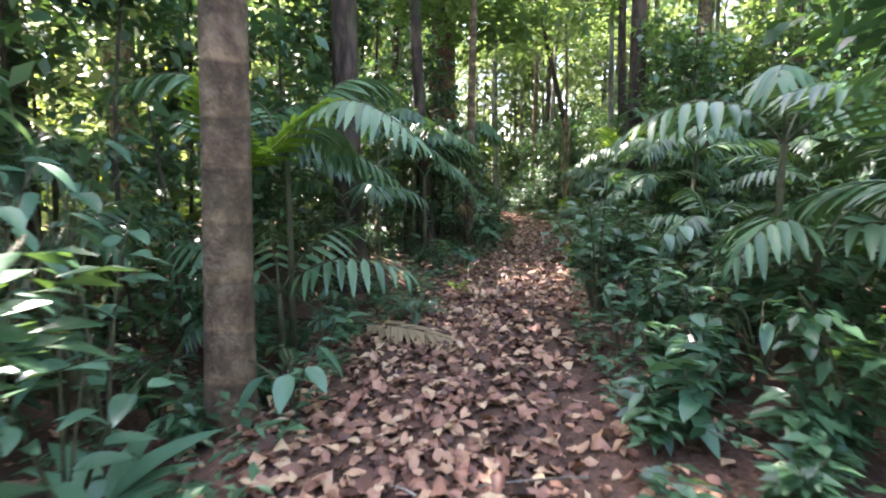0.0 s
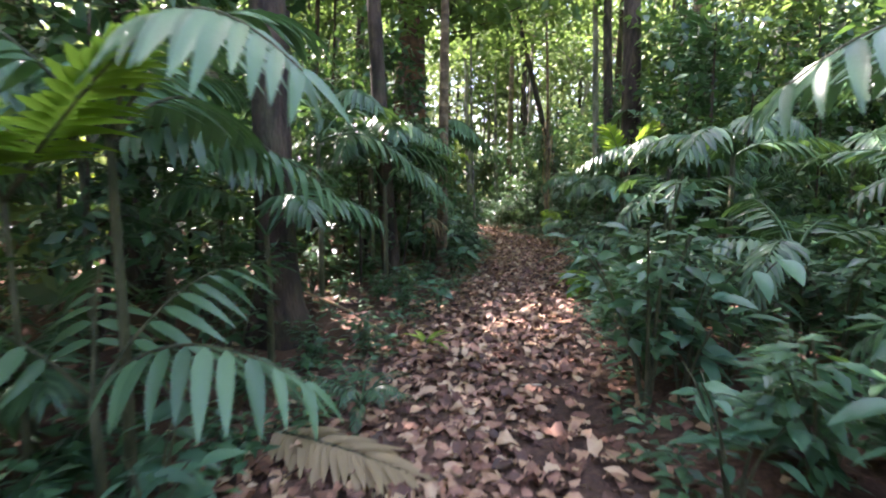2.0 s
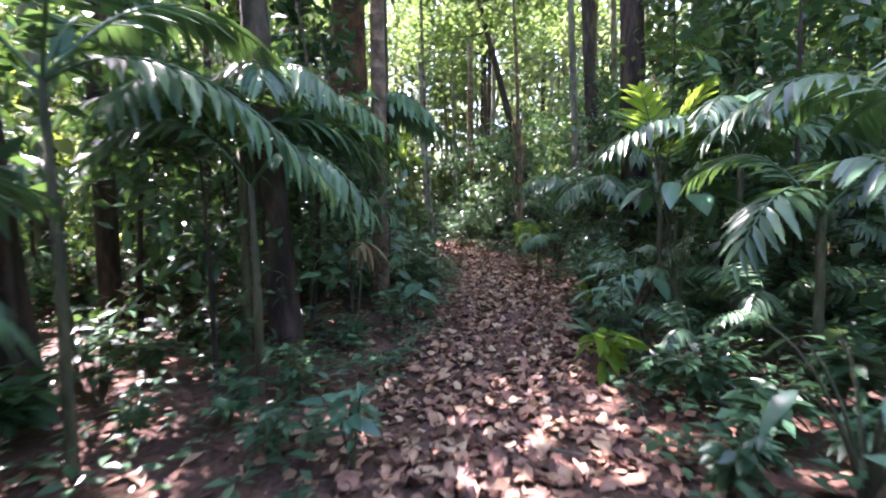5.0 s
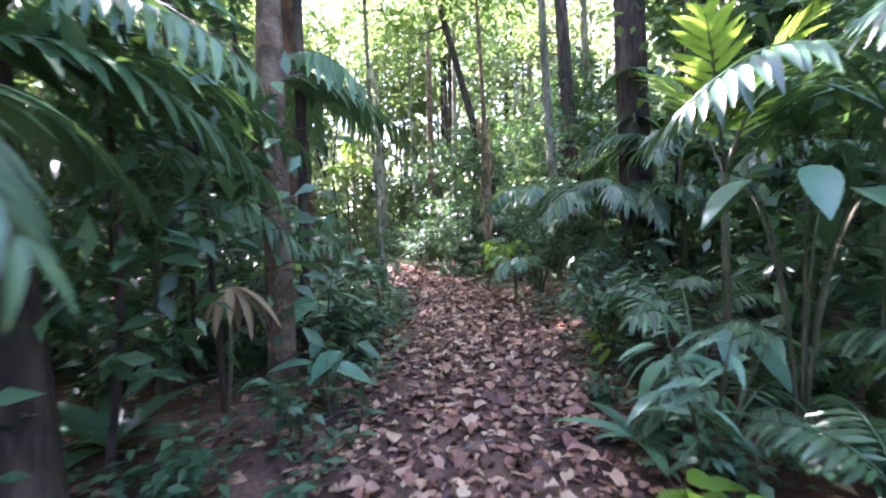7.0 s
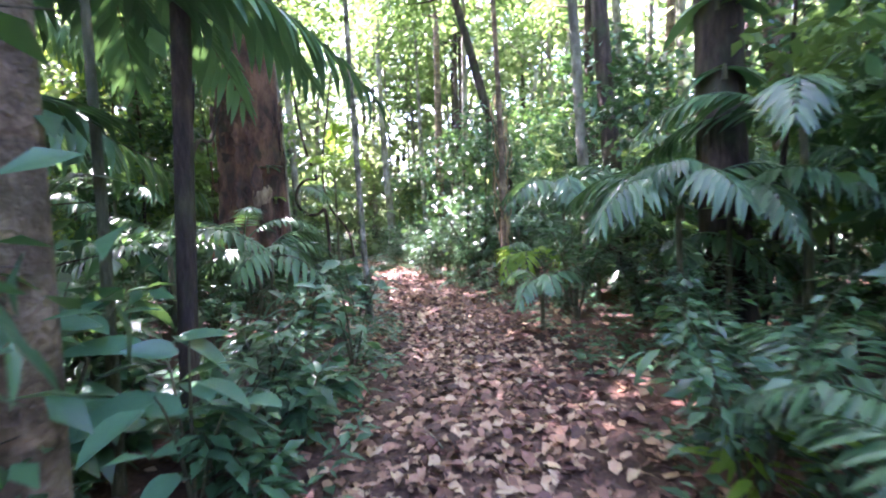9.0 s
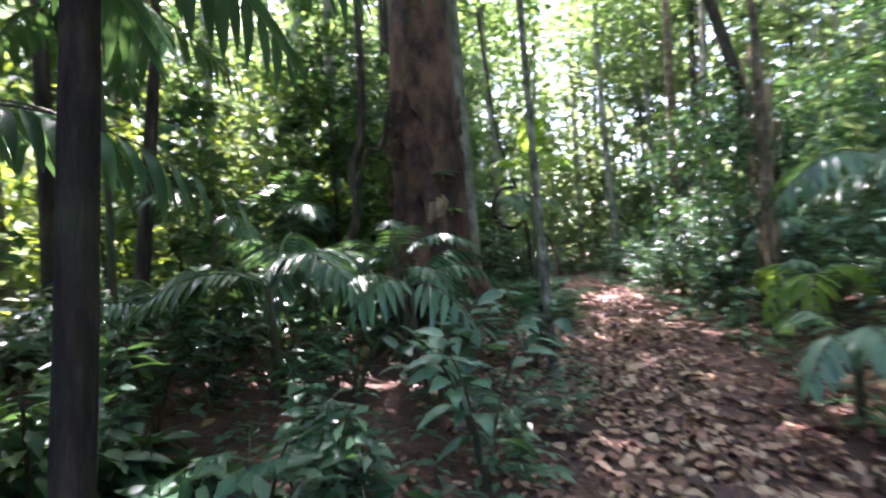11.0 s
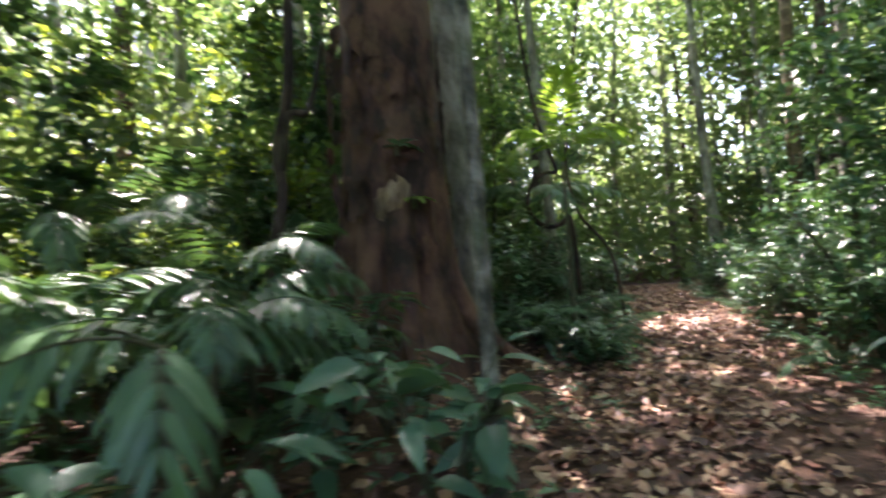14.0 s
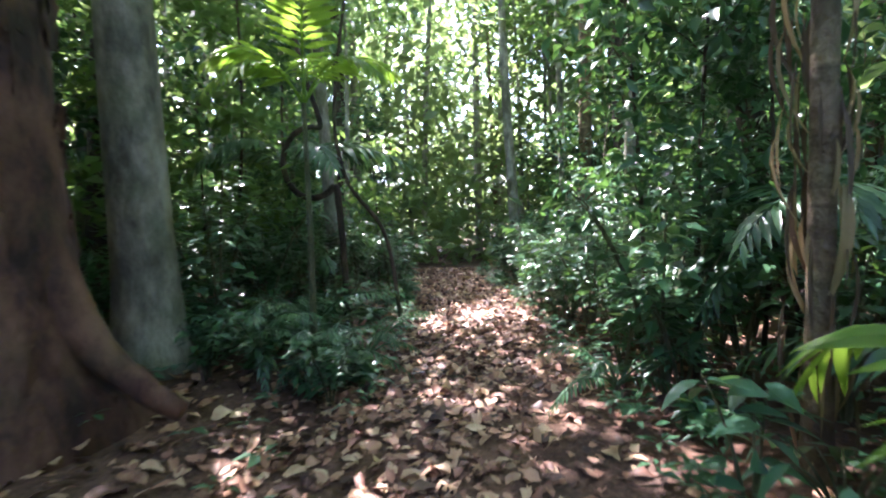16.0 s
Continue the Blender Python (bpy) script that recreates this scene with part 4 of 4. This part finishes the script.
for i in range(70):
    a = rr_b.uniform(-2.9, 0.6)
    z = rr_b.uniform(0.25, 3.6)
    r = 0.605 * np.interp(z, [0, 0.35, 0.7, 1.2, 4], [1.6, 1.3, 1.12, 1.02, 0.97])
    w, h = rr_b.uniform(0.08, 0.22), rr_b.uniform(0.15, 0.5)
    V, F = [], []
    for k in range(5):
        for j in range(4):
            u, v = j / 3 - 0.5, k / 4 - 0.5
            b = a + u * w / r
            q = r + 0.03 + 0.03 * abs(2 * u) ** 2 + 0.02 * rr_b.normal() * 0.4
            V.append((q * math.cos(b + 0.03 * rr_b.normal()), q * math.sin(b), z + v * h * (1 + 0.25 * rr_b.normal())))
    for k in range(4):
        for j in range(3):
            F.append((k * 4 + j, k * 4 + j + 1, k * 4 + j + 5, k * 4 + j + 4))
    part("bark_plate", (np.array(V), np.array(F)), BARK_RED, big)


def liana(name, pts, r, label, material=BARK_DARK):
    P = np.asarray(pts, float)
    s = np.linspace(0, len(P) - 1, 8 * len(P))
    q = np.stack([np.interp(s, np.arange(len(P)), P[:, k]) for k in range(3)], -1)
    for _ in range(12):
        q[1:-1] = 0.5 * q[1:-1] + 0.25 * (q[:-2] + q[2:])
    ob = part(name, tube(q, np.full(len(q), r) * np.linspace(1.1, 0.8, len(q)), 7, 0.05, 3), material)
    return tagged(ob, label, "liana")


loop = [(1.2, 24.9, -0.05), (1.15, 24.9, 1.5)] + [(0.75 + 0.42 * math.cos(t), 24.9, 2.55 + 0.5 * math.sin(t)) for t in np.linspace(-0.6, -5.2, 14)] + [(0.5, 25.0, 4.2), (0.2, 25.1, 7.5)]
liana("liana", loop, 0.045, "thick woody liana twisted into a loop")
liana("liana", [(1.9, 25.2, 0.0), (1.75, 25.1, 1.6), (1.2, 25.0, 2.2), (1.0, 25.0, 3.2), (1.5, 25.2, 6.5)], 0.03, "thin woody liana hanging between trees")
liana("liana", [(-1.3, 20.2, 0.4), (-1.25, 20.0, 1.6), (-1.0, 20.05, 2.4), (-1.15, 20.1, 3.0), (-0.85, 20.1, 3.6), (-0.9, 20.2, 6.5)], 0.07, "dark crooked liana stem beside the huge tree")
liana("liana", [(-1.0, 20.05, 2.7), (-0.75, 19.9, 3.3), (-0.55, 20.0, 3.2), (-0.4, 20.1, 4.0)], 0.04, "dark crooked liana branch beside the huge tree")
liana("liana", [(-0.35, 22.0, 0.3), (-0.3, 21.9, 2.0), (-0.45, 21.95, 3.0), (-0.2, 22.0, 6.0)], 0.05, "dark hanging liana by the pale tree")
stick = part("fallen_stick", tube(bezier((-1.1, 7.62, 0.52), (-0.6, 7.55, 0.36), (-0.1, 7.5, 0.0), 10), np.linspace(0.014, 0.01, 10), 7, 0.05), DRY)
tagged(stick, "bare dry pale stick leaning over the forest floor", "stick")
rr_s = np.random.default_rng(71)
for i in range(26):
    y = rr_s.uniform(1.5, 24)
    x = float(trail_x(y)) + rr_s.normal(0, 0.9)
    a, l = rr_s.uniform(0, 6.28), rr_s.uniform(0.2, 0.6)
    e = np.array([l * math.cos(a), l * math.sin(a)])
    q = [(x, y, on_land(x, y, 0.03)), (x + e[0] * 0.5, y + e[1] * 0.5, on_land(x, y, 0.05)), (x + e[0], y + e[1], on_land(x + e[0], y + e[1], 0.03))]
    tagged(part("fallen_twig", tube(bezier(*q, 6), np.linspace(0.008, 0.004, 6), 5), BARK_PALE), "thin dry twig lying among dead leaves", "twig", "fallen twigs")

# dry leaves hanging on the grey trunk
hung = thing("hanging_dry_leaves", "withered pale leaves hanging from a grey trunk", "dry leaves", m=pose(4.96, 20.82, on_land(4.96, 20.82)))
for i in range(150):
    z = rr_s.uniform(0.5, 4.2)
    a = rr_s.uniform(0, 6.28)
    L = rr_s.uniform(0.18, 0.6)
    q = rr_s.uniform(0.06, 0.2)
    m = placed([(q * math.cos(a), q * math.sin(a), z)], [(0.25 * math.cos(a), 0.25 * math.sin(a), -1)], [(math.cos(a), math.sin(a), 0.3)], np.array([[L * rr_s.uniform(0.15, 0.5), L, L * rr_s.uniform(0.4, 1.4)]]))[0]
    mat = DRY if i % 2 else WITHERED
    o = part("dry_leaf", mesh_in(LONG_ME[i % 2], mat), mat, hung)
    o.matrix_basis = Matrix(m.tolist())

# ferns
FERN = "fern with many finely divided dark green fronds"
fern_a = fill_palm(31, 12, 0.12, 0.15, 0.85, FERN, "fern", "fern", "ferns")
fern_a.matrix_basis = pose(1.55, 22.7, on_land(1.55, 22.7))
for x, y, s, turn in ((1.0, 22.6, 1.1, 40), (1.9, 23.3, 0.95, 130), (1.2, 23.4, 1.2, 80), (0.75, 23.3, 1.0, 200), (0.1, 18.6, 0.9, 310), (4.3, 22.4, 0.9, 70), (-0.3, 5.6, 0.6, 10), (1.75, 16.6, 0.7, 250), (-0.9, 17.6, 1.0, 100)):
    c = copy_thing(fern_a, Matrix.Identity(4))
    c.matrix_basis = pose(x, y, on_land(x, y), 0, 0, turn) @ Matrix.Diagonal((s, s, s, 1))

# plants growing on trunks
rosette(0.33, 20.27, 7, 0.26, "small plant with pale leaves growing on the huge trunk", 11, z=2.75, name="epiphyte", lift=0.2, width=1.8)
rosette(0.42, 20.4, 6, 0.22, "small plant with lime leaves growing on the huge trunk", 12, LIME, z=2.2, name="epiphyte", lift=0.2, width=1.8)
rosette(5.52, 15.1, 7, 0.6, "plant with broad drooping leaves growing on a dark trunk", 13, z=3.7, name="epiphyte", lift=-0.1, width=1.8)
rosette(5.55, 15.05, 6, 0.5, "plant with broad drooping leaves growing on a dark trunk", 14, z=3.0, name="epiphyte", lift=-0.2, width=1.8)
# leafy growth round the thin dark tree
hero_shrub(0.95, 13.15, 0.95, 4, 7, 0.34, "shrub with large dark shaded leaves", 31)
hero_shrub(0.3, 13.1, 1.3, 4, 9, 0.3, "shrub with large dark shaded leaves", 32)
for k, (x, y, turn, sc) in enumerate(((-0.6, 12.6, 250, 0.9), (-0.75, 9.95, 20, 0.9), (-0.2, 11.1, 100, 1.05), (0.25, 12.1, 190, 1.1), (-1.6, 10.6, 300, 1.25), (-2.4, 8.9, 330, 1.2), (-2.6, 6.4, 210, 1.0), (-0.25, 13.3, 150, 1.2))):
    sp = sapling(21 + k, 3.2, "young tree with dark leaves beside the trail", 420, 0.18)
    sp.matrix_basis = pose(x, y, on_land(x, y), 0, 0, turn) @ Matrix.Diagonal((sc, sc, sc, 1))
# pale scar where bark has fallen away
V, F = [], []
for k in range(5):
    for j in range(16):
        t = 2 * math.pi * j / 16
        w = k / 4 * (1 + 0.16 * math.sin(2 * t + 0.6) + 0.09 * math.sin(5 * t))
        b = radians(-58) + 0.33 * w * math.cos(t)
        q = 0.70 - 0.13 * (k / 4) ** 2
        V.append((q * math.cos(b), q * math.sin(b), 1.75 + 0.27 * w * math.sin(t)))
for k in range(4):
    for j in range(16):
        F.append((k * 16 + j, k * 16 + (j + 1) % 16, (k + 1) * 16 + (j + 1) % 16, (k + 1) * 16 + j))
part("scar", (np.array(V), np.array(F)), bark_material("bare_wood", (0.16, 0.10, 0.06), (0.28, 0.19, 0.12), (0.40, 0.29, 0.19), moss=0.0), big, "pale bare wood scar")


# ---- broad leaves on long stalks ----
def stalked_plant(x, y, leaves, size, label, material=LEAF_OB, seed=0, width=0.95, droop=0.55):
    """Each leaf: a stalk rising from the foot and a broad blade that leans out from its end."""
    rr = np.random.default_rng(1000 + seed)
    z0 = on_land(x, y)
    p = thing("broad_leaved_plant", label, "plant", "", pose(x, y, z0))
    for i, (lx, ly, lz) in enumerate(leaves):
        e = np.array([lx - x, ly - y, lz - z0])
        stalk = part("stalk", tube(bezier((0, 0, -0.05), e * (0.25, 0.25, 0.8), e, 8), np.linspace(0.011, 0.005, 8), 6), STEM, p)
        out = e * (1, 1, 0) / max(0.05, math.hypot(e[0], e[1])) + rr.normal(0, 0.12, 3)
        d = out + np.array([0, 0, -droop * rr.uniform(0.4, 1.3)])
        L = size * rr.uniform(0.8, 1.15)
        m = placed([e], [d], [(0, 0, 1)], np.array([[L * width, L, L]]))[0]
        o = part("leaf", mesh_in(BROAD_ME[i % 3], material), material, stalk)
        o.matrix_basis = Matrix(m.tolist())
    return p


def whorl(x, y, height, n, reach, seed):
    """Leaf stalk ends spread round a foot at about one height."""
    rr = np.random.default_rng(1100 + seed)
    z0 = on_land(x, y)
    return [(x + reach * rr.uniform(0.5, 1.1) * math.cos(2.4 * i), y + reach * rr.uniform(0.5, 1.1) * math.sin(2.4 * i), z0 + height * rr.uniform(0.65, 1.05)) for i in range(n)]


GREY_GREEN = "plant with large smooth grey-green leaves on long stalks"
stalked_plant(3.55, 10.4, [(3.3, 10.1, 1.72), (3.2, 10.35, 1.68), (3.45, 10.0, 1.6), (3.75, 10.2, 1.6), (3.6, 10.8, 1.65), (3.9, 10.6, 1.5)], 0.44, GREY_GREEN, seed=1, width=1.0, droop=0.35)
for k, (x, y, h, n, reach, size) in enumerate(((-1.0, 3.3, 0.5, 8, 0.28, 0.26), (-1.95, 1.9, 1.5, 9, 0.4, 0.22), (-2.3, 2.4, 1.9, 10, 0.5, 0.22), (-2.5, 3.2, 2.3, 11, 0.6, 0.24), (-2.0, 1.5, 2.1, 10, 0.5, 0.2),
                                                 (2.2, 3.4, 0.75, 8, 0.4, 0.26), (2.55, 5.9, 0.95, 8, 0.4, 0.26), (2.7, 7.6, 0.9, 9, 0.45, 0.25), (3.4, 10.9, 0.8, 9, 0.35, 0.34),
                                                 (3.9, 13.3, 0.7, 9, 0.4, 0.24), (1.15, 17.1, 0.7, 9, 0.4, 0.26), (0.5, 16.5, 0.6, 9, 0.45, 0.27), (0.9, 18.9, 0.55, 10, 0.35, 0.17),
                                                 (4.8, 20.35, 0.45, 10, 0.3, 0.2))):
    stalked_plant(x, y, whorl(x, y, h, n, reach, k), size, "plant with broad blue-green leaves on thin stalks", seed=10 + k)

# ---- growth before and beside the huge tree ----
strew(palm_kinds[:2] + palm_kinds[3:], [(-0.4, 17.4), (-1.1, 18.4), (0.25, 18.3), (0.5, 17.75), (0.1, 19.0), (-2.6, 18.6), (-0.1, 16.2), (-1.2, 16.4)], 31, 0.75, 1.05)
strew([shrub_kinds[1], shrub_kinds[0], shrub_kinds[4]], [(-0.7, 17.9), (0.1, 17.7), (-1.5, 17.7), (0.55, 18.9), (-0.2, 19.2), (-1.0, 19.3), (-2.2, 19.4), (-0.9, 16.9), (0.35, 16.0), (-2.2, 16.3), (-3.0, 18.0), (-1.8, 15.6), (-0.6, 15.5), (0.9, 15.2), (1.2, 14.6)], 32, 0.8, 1.2)
# the lighter canopy leaf puts light from behind into these saplings' colour
backlit = [lambda: sapling(41, 4.2, "young tree with bright leaves lit from behind", 620, 0.24, KITE, CANOPY), lambda: sapling(42, 6.0, "tall young tree with bright leaves lit from behind", 800, 0.26, KITE, CANOPY), lambda: sapling(43, 3.2, "young tree with layered green leaves", 500, 0.2, KITE, CANOPY)]
strew(backlit, scatter(12, 3.5, 8.5, 21, 29, 33, 0.9, side=-1) + scatter(5, 3.0, 6.5, 13, 22, 34, 0.9, side=1) + [(0.7, 28.6)], 35, 0.85, 1.2)
strew([lambda: sapling(44, 4.0, "leafy young tree with dense dark green leaves", 1100, 0.16)], [(5.0, 22.6), (4.9, 23.8), (5.7, 23.0)], 38, 0.95, 1.15)
strew([palm_kinds[1], shrub_kinds[0], shrub_kinds[4]], [(3.55, 11.3), (3.2, 11.1), (3.5, 11.9), (4.1, 11.9), (3.9, 11.0), (4.4, 11.3), (3.3, 10.6), (4.6, 12.1), (3.75, 12.2), (4.3, 12.6), (3.1, 11.7), (4.9, 11.6), (3.2, 9.6), (3.6, 10.0), (3.05, 9.1), (4.0, 9.7), (3.4, 8.6), (2.95, 10.2)], 39, 0.55, 0.9)
strew([backlit[1], backlit[0]], [(-5.6, 18.6), (-6.6, 20.6), (-4.3, 20.3), (-7.2, 17.6), (-8.0, 19.2)], 40, 0.9, 1.2)
strew(palm_kinds[2:], scatter(10, 2.5, 5.5, 12, 21, 36, 1.0, side=1), 37, 0.85, 1.15)

# ---- a dead frond on the ground ----
dead = thing("fallen_frond", "dry straw-coloured palm frond lying among dead leaves", "dead frond")
frond(dead, (-0.95, 5.35, on_land(-0.95, 5.35, 0.16)), (0.05, 4.7, on_land(0.05, 4.7, 0.08)), 0.08, np.random.default_rng(77), 30, 0.36, 0.12, single=DRY)
